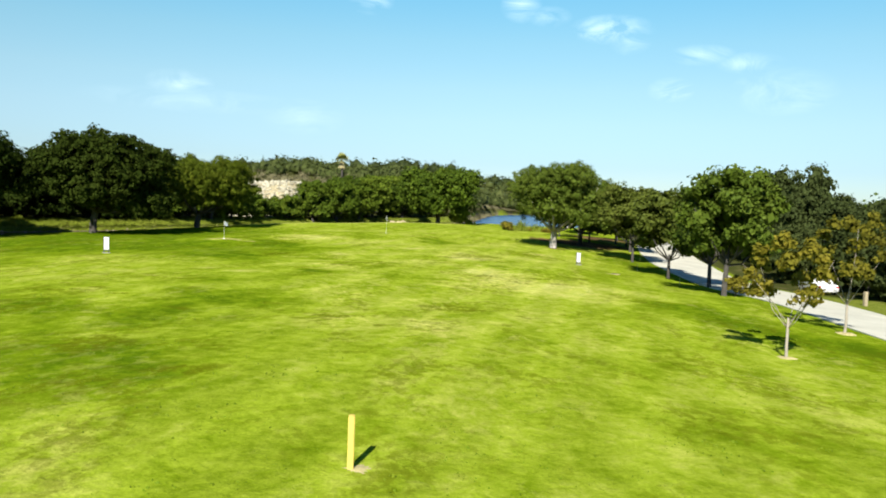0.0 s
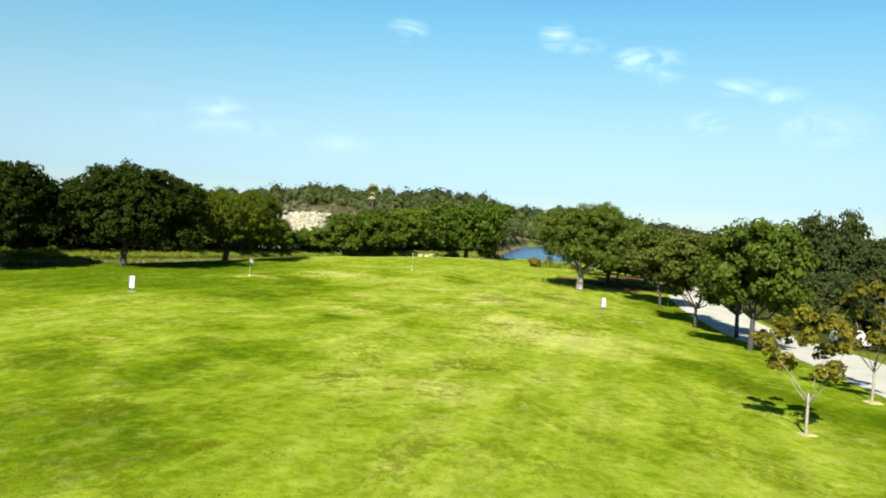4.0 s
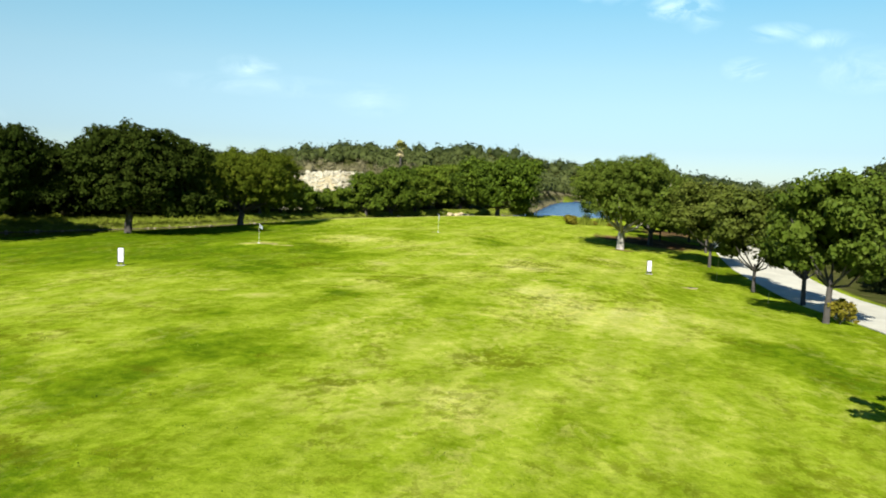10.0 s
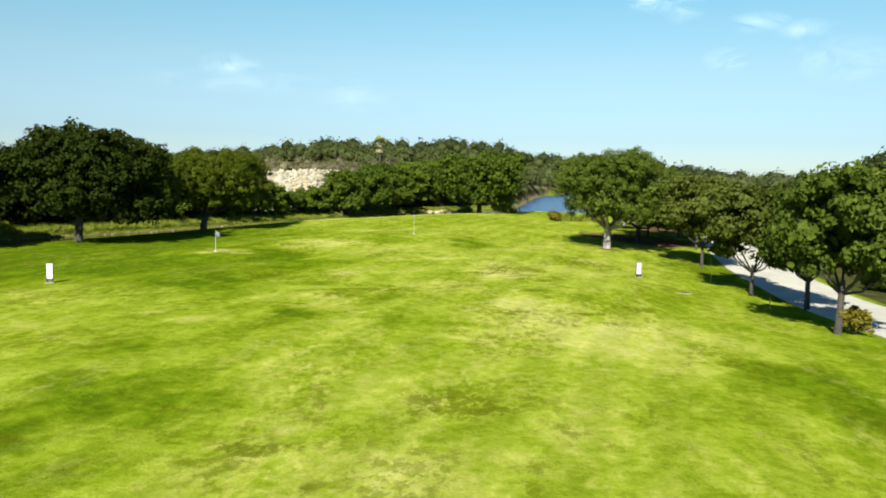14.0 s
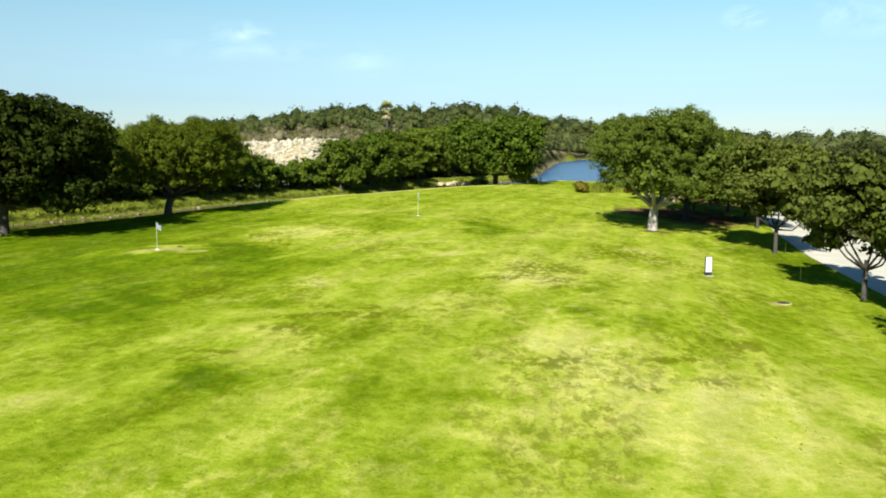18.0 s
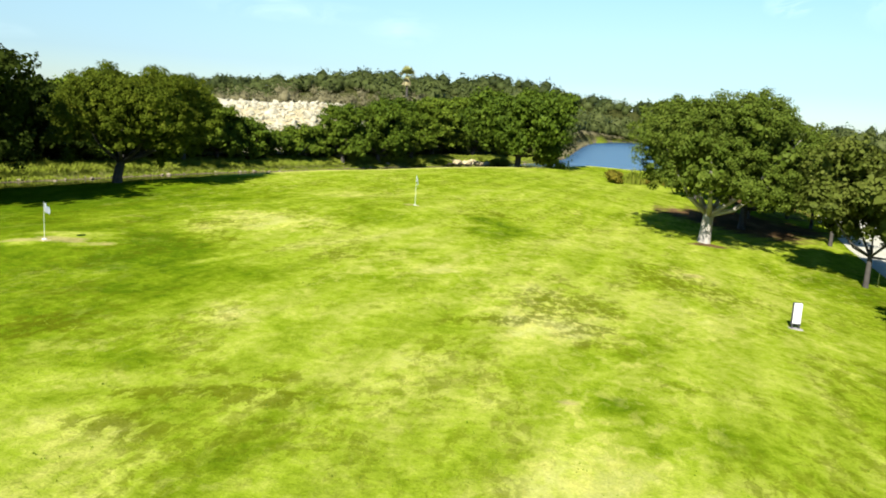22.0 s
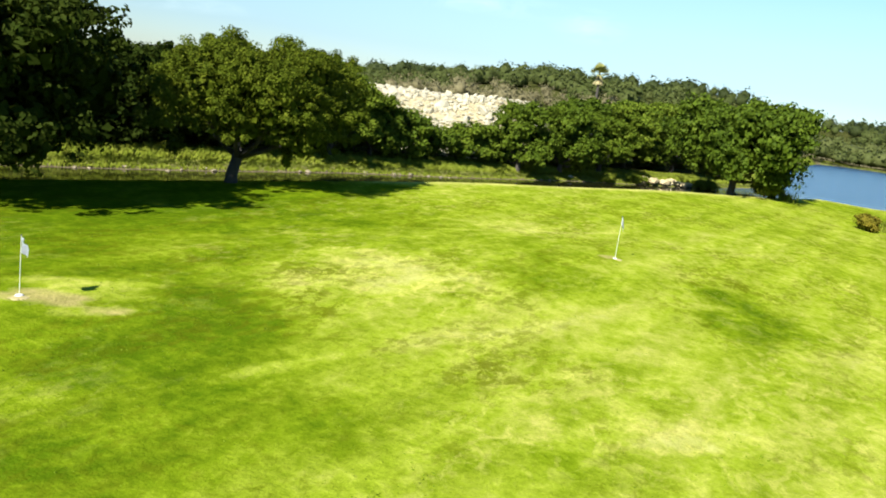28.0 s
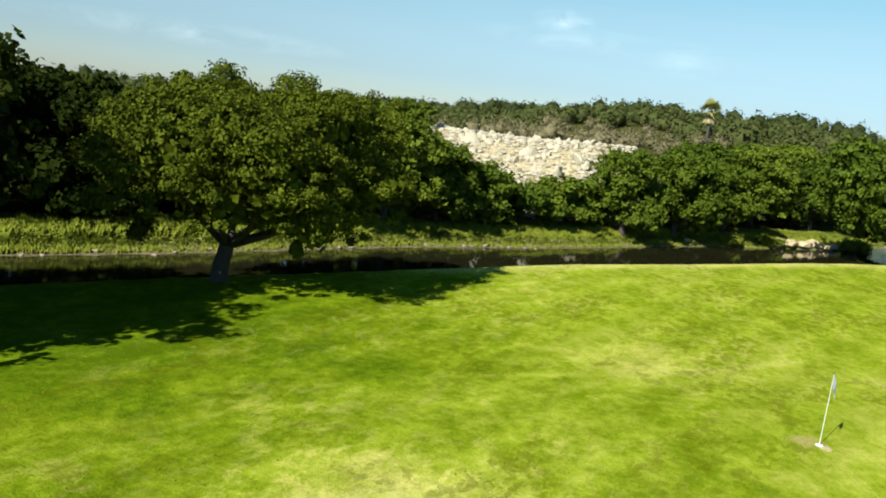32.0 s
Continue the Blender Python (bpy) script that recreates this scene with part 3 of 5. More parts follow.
WEEDS_START = [(-9.1, 25.7, 0.45, 0.5, 19, 1), (-14.2, 29.3, 0.5, 1, 17, 1), (-12.7, 28.2, 0.5, 0.5, 20, 0.9), (-3.2, 26.5, 0.9, 0.5, 17, 1), (-1.7, 24.3, 0.5, 0.4, 16, 1), (-6.8, 28.9, 0.5, 0.4, 23, 0.9), (1.1, 31.7, 0.9, 1.1, 19, 0.6), (-9.2, 47.1, 0.7, 0.5, 12, 1), (-9.7, 46, 0.8, 0.4, 12, 1), (6.2, 47.7, 1.1, 0.6, 16, 0.8), (3.9, 46.5, 0.6, 0.5, 16, 0.8), (-8.2, 17.9, 1.1, 1.5, 23, 0.8), (-4.4, 14.8, 1, 1, 24, 0.8), (0.9, 31.8, 1.8, 1.7, 38, 0.5), (-14.4, 27.8, 1, 1.1, 38, 0.7)]
WEEDS_MIDDLE = [(-8.6, 50.9, 1.1, 0.8, 12, 1), (-14.3, 54.1, 0.5, 0.6, 15, 0.9), (-14.1, 55.4, 0.5, 0.5, 15, 0.9), (-6.7, 53.5, 1.6, 0.7, 12, 0.8), (1.5, 48.4, 0.9, 0.4, 16, 0.9), (5.4, 49.8, 0.8, 0.4, 18, 0.9), (8, 52.8, 0.9, 1.1, 21, 0.6), (2.2, 62.1, 1.9, 1.4, 17, 0.6), (-14.2, 56.4, 1.3, 0.8, 43, 1), (-14.8, 57.3, 0.9, 0.4, 43, 0.9), (-8.7, 52.9, 1.3, 0.5, 37, 1), (-8, 54.8, 0.6, 0.5, 37, 0.8), (-6.4, 55.1, 0.7, 0.6, 37, 0.8), (-1.7, 63.7, 1.7, 0.8, 41, 0.8), (1.6, 64, 1.2, 1.2, 41, 0.8), (-5.6, 57.5, 0.7, 0.5, 38, 0.6)]
WEEDS_GREENS = [(6.3, 76.1, 2.5, 2.9, 26, 0.6), (0.3, 68, 2.6, 2.7, 44, 0.8), (-16.2, 72.7, 0.7, 0.5, 48, 0.6), (-10.4, 71.5, 1.5, 1.1, 44, 0.7), (-18.7, 76.5, 0.9, 0.5, 52, 0.8), (-6.4, 91.9, 2.7, 2.2, 59, 0.6), (-20.9, 67.6, 1.3, 0.5, 60, 0.6), (-17.2, 73.6, 1, 0.7, 45, 0.6), (-22.5, 73.8, 0.9, 0.6, 50, 0.5), (-14.8, 71.1, 1.6, 0.8, 41, 0.4)]
BARE = [(-21.6, 67.6, 1.3, 0.5, 33, 0.8), (6.9, 78.7, 1.1, 0.9, 26, 0.8), (1.1, 56, 0.45, 0.4, 14, 1), (-22.5, 66.1, 1.3, 0.4, 47, 1), (-21.1, 67.1, 1.1, 0.4, 61, 0.8), (-18.3, 74.6, 0.7, 0.5, 51, 0.7), (-21.8, 67, 0.5, 0.4, 56, 1), (-19.9, 67.6, 0.8, 0.4, 58, 0.8), (-20.7, 67.5, 0.45, 0.4, 59, 0.7), (-10.9, 90.2, 1, 0.5, 56, 1), (11.9, 62.8, 0.8, 0.6, 27, 1), (-14.1, 42.3, 0.5, 0.6, 20, 0.7), (-11.9, 41.4, 0.6, 0.6, 21, 0.7), (-19.7, 68.3, 0.45, 0.4, 51, 0.6)]

TRACKS_WEST = [[(-17, 63.2), (-16.2, 64.6), (-15.2, 66.7), (-14.6, 68.5), (-13.6, 70.3), (-12, 73.5), (-9.4, 78.9)], [(-13.2, 72.1), (-11.2, 75.4), (-9.3, 80), (-8.2, 84)], [(1.1, 56.2), (0.8, 52.9), (0.6, 49.9)], [(8.4, 62.3), (8.3, 55.5), (7.7, 50.2)], [(5.7, 47.7), (6.7, 47), (7.4, 46.3)], [(-18.4, 54.8), (-14.4, 51.9), (-11.1, 49.5)], [(-9.4, 43.6), (-8.2, 42.9), (-7.1, 42.3)], [(-19.1, 39.8), (-14.4, 35.5)], [(-5.9, 23.1), (-4.8, 22.2)]]
TRACKS_EAST = [[(8.7, 62.6), (8.2, 49.9), (8, 43.6)], [(5.4, 37.7), (2.7, 40), (-0.3, 41.6)], [(-16.9, 63.7), (-15.4, 65.8), (-14.4, 68.8)], [(-21, 58.5), (-16.1, 55.6)], [(-23.1, 81.2), (-21.8, 82.5)], [(-22, 84.2), (-19.3, 85.2), (-17.4, 88.8), (-16, 95)], [(-6.4, 69.2), (-5.1, 71.1), (-4.7, 74.8), (-4.3, 79)], [(-20.9, 87.4), (-16.5, 91.8), (-12.1, 100)], [(-1, 69.1), (-0.9, 74.3)]]


def tracks(x, y, lines, half):
    """Faint wheel and mower tracks: 1 on the line, 0 beside it."""
    out = np.zeros_like(x)
    for line in lines:
        for (ax, ay), (bx, by) in zip(line[:-1], line[1:]):
            t = np.clip(((x - ax) * (bx - ax) + (y - ay) * (by - ay)) / ((bx - ax) ** 2 + (by - ay) ** 2), 0, 1)
            q = np.hypot(x - ax - t * (bx - ax), y - ay - t * (by - ay))
            out = np.maximum(out, 1 - smooth(0.35 * half, 1.3 * half, q))
    return out


def build_ground():
    xs = np.unique(np.concatenate([spaced(-2600, -70, 45, 2600, 1.0), np.arange(-30, 16, 0.4)]))
    ys = np.unique(np.concatenate([spaced(-900, -12, 200, 3600, 1.0), np.arange(10, 102, 0.4)]))
    gx, gy = np.meshgrid(xs, ys)
    gz = height(gx, gy)
    nx, ny = len(xs), len(ys)
    idx = np.arange(nx * ny).reshape(ny, nx)
    faces = np.stack([idx[:-1, :-1], idx[:-1, 1:], idx[1:, 1:], idx[1:, :-1]], -1).reshape(-1, 4)
    me = mesh_from("ground", np.stack([gx, gy, gz], -1).reshape(-1, 3), faces, M_GROUND, True)
    d, far = shore_distance(gx, gy)
    # The wide western bands darken the turf to copy the lens's dim left corner.
    set_attr(me, "lush_vignette", np.clip(blobs(gx, gy, LUSH_START + LUSH_MIDDLE + LUSH_GREENS) + 0.35 * smooth(12, 19, gx) + 0.50 * smooth(-3.5, -11, gx) * smooth(34, 22, gy) + 0.60 * smooth(-10, -16, gx) * smooth(44, 52, gy) * smooth(74, 64, gy) + 0.45 * smooth(-15, -21, gx) * smooth(64, 72, gy) * smooth(98, 86, gy) + 0.5 * smooth(-23, -29, gx) * (gy < 100), 0, 0.95))
    # The last two bands lighten the turf, the first copying the lens's bright centre.
    set_attr(me, "dry", np.clip(blobs(gx, gy, DRY_START + DRY_MIDDLE + DRY_GREENS) + 0.55 * tracks(gx, gy, TRACKS_WEST + TRACKS_EAST, 0.28) + np.where(far, 0, 1.7 * np.exp(-(((d - 2.7) / 0.85) ** 2)) * smooth(94, 102, gy)) + 0.12 * np.exp(-((gx - 1) / 8) ** 2) * smooth(20, 34, gy) * smooth(110, 90, gy) + 0.16 * smooth(66, 74, gy) * smooth(104, 92, gy) * smooth(-22, -16, gx), 0, 1.6))
    set_attr(me, "weed", np.clip(blobs(gx, gy, WEEDS_START + WEEDS_MIDDLE + WEEDS_GREENS), 0, 1))
    set_attr(me, "bare", np.clip(blobs(gx, gy, BARE), 0, 1))
    set_attr(me, "rough", np.where(far | (gx > 27.5), 1.0, 0.0) * smooth(-0.5, 1.5, d))
    set_attr(me, "verge", np.where(far & (gy < 200), smooth(4.0, 3.0, d), 0.8 * smooth(26.6, 27.6, gx) * smooth(35, 31, gx) * smooth(36, 42, gy) * smooth(68, 60, gy)) * (d > 0))
    set_attr(me, "litter", np.clip(blobs(gx, gy, [(14, 107, 8, 11, 0, 1.0), (20, 134, 7, 18, 0, 0.9), (9.1, 90.2, 1.7, 1.0, 20, 0.9)]), 0, 1))
    set_attr(me, "stone", smooth(1.2, 3.2, rubble_ridge(gx, gy)) * (1 - smooth(156, 162, gy)) * smooth(-84, -76, gx))
    set_attr(me, "shore", np.where(far, smooth(1.7, 0.4, d), smooth(0.9, 0.2, d)) * (d > -0.6))
    return tagged(new("ground", me), "mown green lawn with dry yellow patches rolling down to a creek", "lawn", kind="structure")


build_ground()


def build_water():
    n = len(SHORE)
    out = []
    for i in range(n):
        e = SHORE[(i + 1) % n] - SHORE[i - 1]
        e = e / np.hypot(*e)
        out.append((SHORE[i][0] + e[1] * 1.2, SHORE[i][1] - e[0] * 1.2, WATER_Z))
    bm = bmesh.new()
    bm.faces.new([bm.verts.new(v) for v in out])
    bmesh.ops.triangulate(bm, faces=bm.faces[:])
    me = bpy.data.meshes.new("water")
    bm.to_mesh(me)
    bm.free()
    me.materials.append(M_WATER)
    tagged(new("water", me), "dark still creek opening into a blue lake", "lake", kind="structure")


build_water()

# ---------------------------------------------------------------- helpers for things


def part(name, bm, mat, parent, label=""):
    me = bpy.data.meshes.new(name)
    bm.to_mesh(me)
    bm.free()
    me.materials.append(mat)
    return part_mesh(name, me, parent, label)


def part_mesh(name, me, parent, label=""):
    ob = new(name, me)
    ob.parent = parent
    if label:
        tagged(ob, label)
    return ob


def thing(name, x, y, z, turn=0.0, label="", category="", group="", kind=""):
    ob = new(name)
    ob.empty_display_size = 0.2
    ob.matrix_basis = pose(x, y, z, 0, 0, turn)
    return tagged(ob, label, category, group, kind)


def box_bm(x, y, z, sx, sy, sz, bevel=0.0, bm=None):
    bm = bm or bmesh.new()
    r = bmesh.ops.create_cube(bm, size=1.0, matrix=Matrix.Translation((x, y, z)) @ Matrix.Diagonal((sx, sy, sz, 1)))
    if bevel:
        bmesh.ops.bevel(bm, geom=list({e for v in r["verts"] for e in v.link_edges}), offset=bevel, segments=2, affect="EDGES")
    return bm


def cyl_bm(r1, r2, h, seg=12, x=0, y=0, z=0, bm=None):
    bm = bm or bmesh.new()
    bmesh.ops.create_cone(bm, cap_ends=True, segments=seg, radius1=r1, radius2=r2, depth=h, matrix=Matrix.Translation((x, y, z + h / 2)))
    return bm


def mound_bm(r, seed, rise=0.03, squash=0.8):
    """A low ragged patch of bare soil whose rim sinks into the turf."""
    rng = np.random.default_rng(seed)
    bm = bmesh.new()
    n = 30
    ragged = 1 + 0.16 * np.sin(np.arange(n) * 0.63 + seed) + rng.uniform(-0.14, 0.14, n)
    mid = bm.verts.new((0, 0, rise))
    last = None
    for f, z in [(0.35, rise), (0.7, rise * 0.7), (0.9, 0.008), (1.05, -0.05)]:
        row = [bm.verts.new((math.cos(k * 2 * math.pi / n) * r * f * (ragged[k] if f > 0.5 else 1), math.sin(k * 2 * math.pi / n) * r * squash * f * (ragged[k] if f > 0.5 else 1), z + rng.uniform(-0.006, 0.006))) for k in range(n)]
        for k in range(n):
            if last is None:
                bm.faces.new((mid, row[k], row[(k + 1) % n]))
            else:
                bm.faces.new((last[k], row[k], row[(k + 1) % n], last[(k + 1) % n]))
        last = row
    return bm


def tube(points, radii, seg=8):
    """Vertices and faces of a bent, tapering tube with rough bark bulges."""
    verts, faces = [], []
    pts = [Vector(p) for p in points]
    for i, p in enumerate(pts):
        d = (pts[min(i + 1, len(pts) - 1)] - pts[max(i - 1, 0)]).normalized()
        side = d.cross(Vector((0.3, 1, 0.2))).normalized()
        up = side.cross(d)
        for k in range(seg):
            a = 2 * math.pi * k / seg
            r = radii[i] * (1 + 0.12 * math.sin(3 * a + i * 1.7))
            verts.append(p + (side * math.cos(a) + up * math.sin(a)) * r)
    for i in range(len(pts) - 1):
        for k in range(seg):
            a, b = i * seg + k, i * seg + (k + 1) % seg
            faces.append((a, b, b + seg, a + seg))
    n = len(verts)
    verts += [pts[0], pts[-1]]
    faces += [(n, (k + 1) % seg, k) for k in range(seg)]
    o = (len(pts) - 1) * seg
    faces += [(n + 1, o + k, o + (k + 1) % seg) for k in range(seg)]
    return verts, faces


def leaves_mesh(name, centres, normals, sizes, mat, rng, slim=0.74):
    """One mesh of many small folded leaves (a bent diamond each)."""
    n = len(centres)
    nrm = normals / (np.linalg.norm(normals, axis=1, keepdims=True) + 1e-9) + rng.normal(0, 0.42, (n, 3))
    nrm /= np.linalg.norm(nrm, axis=1, keepdims=True) + 1e-9
    t = np.cross(nrm, rng.normal(0, 1, (n, 3)))
    t /= np.linalg.norm(t, axis=1, keepdims=True) + 1e-9
    s = np.cross(nrm, t)
    L, W = sizes[:, None], sizes[:, None] * slim
    v = np.empty((n, 4, 3))
    v[:, 0], v[:, 2] = centres - t * L, centres + t * L
    fold = nrm * W * 0.35
    v[:, 1], v[:, 3] = centres + s * W + fold, centres - s * W + fold
    base = np.arange(n)[:, None] * 4
    f = np.concatenate([base + [0, 1, 2], base + [0, 2, 3]], 1).reshape(-1, 3)
    me = bpy.data.meshes.new(name)
    me.vertices.add(n * 4)
    me.vertices.foreach_set("co", v.astype(np.float32).ravel())
    me.loops.add(len(f) * 3)
    me.loops.foreach_set("vertex_index", f.astype(np.int32).ravel())
    me.polygons.add(len(f))
    me.polygons.foreach_set("loop_start", np.arange(0, len(f) * 3, 3, dtype=np.int32))
    me.materials.append(mat)
    me.update(calc_edges=True)
    me.validate()
    return me


def crown_points(rng, lobes, cover, clump, spread):
    """Leaf places over a set of lobes (centre, radius triple): tight leaf clumps on the outer skin, dark gaps between them."""
    cs, ns = [], []
    lobes = [(np.array(c, float), np.array(r, float)) for c, r in lobes]
    for j, (c, r) in enumerate(lobes):
        k = max(7, int(cover * 3.0 / spread ** 2 * (r[0] * r[1] * r[2]) ** (2 / 3)))
        d = rng.normal(0, 1, (k, 3))
        d /= np.linalg.norm(d, axis=1, keepdims=True)
        d[:, 2] = np.where(d[:, 2] < -0.5, -d[:, 2], d[:, 2])
        q = c + d * r * rng.uniform(0.84, 1.14, (k, 1))
        free = np.ones(k, bool)
        for i, (c2, r2) in enumerate(lobes):        # none inside a neighbouring lobe
            if i != j:
                free &= np.linalg.norm((q - c2) / r2, axis=1) > 0.80
        q, d = q[free], d[free]
        k = len(q)
        off = rng.normal(0, 1, (k, clump, 3))
        off /= np.linalg.norm(off, axis=2, keepdims=True)
        way = off.copy()
        off *= rng.random((k, clump, 1)) ** 0.42 * spread * rng.uniform(0.55, 1.30, (k, 1, 1))
        off[:, :, 2] *= 0.72
        cs.append((q[:, None] + off).reshape(-1, 3))
        ns.append((way + d[:, None] * 0.45 + np.array([0, 0, 0.30])).reshape(-1, 3))
    leaf_n = sum(len(c) for c in cs)
    for c, r in lobes:                      # coarse sprays that close the inside of each lobe
        k = max(30, int(65 * (r[0] * r[1]) ** 0.95))
        d = rng.normal(0, 1, (k, 3))
        d /= np.linalg.norm(d, axis=1, keepdims=True)
        cs.append(c + d * r * rng.uniform(0.30, 0.72, (k, 1)))
        ns.append(d)
    return np.concatenate(cs), np.concatenate(ns), leaf_n


# leaf length, leaves in a clump, clump radius, inner spray length: for trees seen close by, across the lawn, and far off
LEAVES = {"near": (0.061, 112, 0.46, 0.20), "mid": (0.125, 32, 0.55, 0.30), "far": (0.165, 21, 0.72, 0.36), "small": (0.085, 14, 0.20, 0.07)}


def tree(name, x, y, h, spread, mat, label, category="tree", fork=0.28, trunk_r=0.28, lobes=9, leaves="mid", cover=1.0, seed=1, lean=(0, 0), bark=None, low=0.30, group="", sink=0.12, squash=0.75, turn=0.0, knobs=1.0, lobe=1.0, dome=0.08, extra_boughs=(), limb=1.0):
    """A tree: tapered trunk, limbs that reach into the crown's lobes, and a crown of many small leaf clumps."""
    rng = np.random.default_rng(seed)
    root = thing(name, x, y, ground_at(x, y) - sink, turn, label, category, group)
    bark = bark or M_BARK
    leaf, clump, clump_size, core = LEAVES[leaves]
    fh = h * fork
    lx, ly = lean
    top = Vector((lx * 0.22, ly * 0.22, fh))
    v, f = tube([(0, 0, -0.1), (0.02, 0.01, 0.12), (lx * 0.06, ly * 0.06, fh * 0.4), tuple(top * 0.98), (lx * 0.4, ly * 0.4, fh * 1.25)], [trunk_r * 1.55, trunk_r * 1.15, trunk_r, trunk_r * 0.9, trunk_r * 0.6], 10)
    part_mesh("trunk", mesh_from("trunk", v, f, bark, True), root)
    centre = np.array([lx, ly, 0.0])
    places = []
    for i in range(lobes):
        a = i * 2.4 + rng.uniform(-0.4, 0.4)
        t = (i + 0.5) / lobes
        zz = h * (low + (0.94 - low) * t ** 0.8)
        fill = math.sin(math.pi * min(1, 0.22 + 0.66 * t)) ** 0.6
        rr = spread * 0.64 * fill * rng.uniform(0.75, 1.05)
        size = lobe * spread * rng.uniform(0.30, 0.46) * (1.05 - 0.30 * t)
        zz = min(zz, h * (1 - dome * (rr / spread) ** 2) - size * squash * 1.12 - 0.3)
        places.append((centre + np.array([math.cos(a) * rr, math.sin(a) * rr, zz]), (size, size, size * squash)))
    if lobe == 1.0:
        places.append((centre + np.array([0, 0, h * (low + 0.98) / 2]), (spread * 0.45, spread * 0.45, h * 0.20)))
    for i, (c, r) in enumerate(places[:7]):
        mid = (np.array(top) * 0.55 + c * 0.45) + np.array([0, 0, -0.05 * h]) + rng.normal(0, 0.12, 3)
        v, f = tube([tuple(top * 0.93), tuple(mid), tuple(c), tuple(c + (c - mid) * 0.35 + np.array([0, 0, 0.1]))], [trunk_r * 0.55 * limb, trunk_r * 0.36 * limb, trunk_r * 0.20 * limb, trunk_r * 0.07], 7)
        part_mesh("branch", mesh_from("branch", v, f, bark, True), root)
    for i in range(int(lobes * knobs)):     # boughs that stand out of the crown and break its outline
        c, r = places[rng.integers(0, lobes)]
        d = rng.normal(0, 1, 3)
        d[2] = abs(d[2]) * 0.9 - 0.15
        d /= np.linalg.norm(d)
        size = spread * rng.uniform(0.11, 0.20)
        c = np.array(c) + d * np.array(r) * rng.uniform(0.85, 1.15)
        c[2] = min(c[2], h * (1.03 - dome * (math.hypot(c[0] - lx, c[1] - ly) / spread) ** 2) - size * 0.8)
        places.append((c, (size, size, size * 0.85)))
    for dx, dy, dz, size in extra_boughs:          # boughs that hang low beside the trunk, and some added to shade the ground
        places.append((np.array([dx, dy, dz]), (size, size, size * 1.7)))
    pc, pn, leaf_n = crown_points(rng, places, cover, clump, clump_size)
    sizes = leaf * rng.uniform(0.6, 1.5, len(pc))
    sizes[leaf_n:] = core * rng.uniform(0.7, 1.3, len(pc) - leaf_n)
    part_mesh("crown", leaves_mesh("crown", pc, pn, sizes, mat, rng), root)
    return root


def again(root, x, y, turn=0.0, size=1.0, tall=1.0, label="", sink=0.12):
    m = pose(x, y, ground_at(x, y) - sink, 0, 0, turn) @ Matrix.Diagonal((size, size, size * tall, 1))
    ob = copy_thing(root, m)
    if label:
        tagged(ob, label)
    return ob

# ---------------------------------------------------------------- road
ROAD_NEAR = [(19.6, -60), (19.6, 10), (19.5, 33), (19.7, 50), (19.3, 64), (19.2, 84), (20.6, 100), (23.5, 120), (29, 140), (38, 158)]


def build_road():
    c = np.array(ROAD_NEAR, float)
    t = np.linspace(0, len(c) - 1, 160)
    x, y = np.interp(t, np.arange(len(c)), c[:, 0]), np.interp(t, np.arange(len(c)), c[:, 1])
    dx, dy = np.gradient(x), np.gradient(y)
    L = np.hypot(dx, dy)
    nx, ny = dy / L, -dx / L
    verts, faces, cols = [], [], 9
    for i in range(len(t)):
        for k in range(cols):
            w = 7.2 * k / (cols - 1)
            px, py = x[i] + nx[i] * w, y[i] + ny[i] * w
            verts.append((px, py, ground_at(px, py) + 0.05 + 0.03 * math.sin(math.pi * k / (cols - 1))))
    n = len(verts)
    verts += [(a, b, z - 0.25) for a, b, z in verts]
    for i in range(len(t) - 1):
        for k in range(cols - 1):
            a = i * cols + k
            faces.append((a, a + 1, a + cols + 1, a + cols))
        for k in (0, cols - 1):
            a = i * cols + k
            faces.append((a, a + cols, a + cols + n, a + n) if k == 0 else (a, a + n, a + cols + n, a + cols))
    tagged(new("road", mesh_from("road", verts, faces, M_ROAD)), "pale concrete drive beside the lawn", "road", kind="structure")


build_road()

# ---------------------------------------------------------------- trees on the lawn side
tree("oak_tree", 8.96, 91.2, 10.6, 6.6, M_OAK, "broad live oak with pale forked trunk on the lawn", seed=11, lobes=17, trunk_r=0.38, fork=0.20, low=0.34, lean=(0.2, -0.5), leaves="near", bark=M_BARK_GREY, dome=0.34)
tree("oak_tree", 13.2, 102, 7.8, 5.2, M_OAK, "live oak on brown leaf litter near the lake", seed=12, lobes=11, trunk_r=0.28, fork=0.24, low=0.28, leaves="far")
road_a = tree("road_tree", 17.5, 51, 8.8, 3.7, M_OAK, "rounded oak with dark trunk at the edge of the drive", seed=13, lobes=14, trunk_r=0.17, fork=0.26, low=0.34, group="trees along the drive", lean=(0.3, 0.1))
road_b = tree("road_tree", 17.4, 67.8, 8.2, 3.7, M_PALE, "small pale olive tree with many stems at the drive", seed=14, lobes=14, trunk_r=0.13, fork=0.22, low=0.32, group="trees along the drive")
road_c = tree("road_tree", 17.05, 84.5, 8.4, 4.7, M_PALE, "rounded olive-green oak at the drive", seed=15, lobes=14, trunk_r=0.14, fork=0.24, low=0.30, group="trees along the drive")
again(road_a, 19.4, 62, 70, 0.92, 0.98, "slim tree with thin dark trunk at the drive")
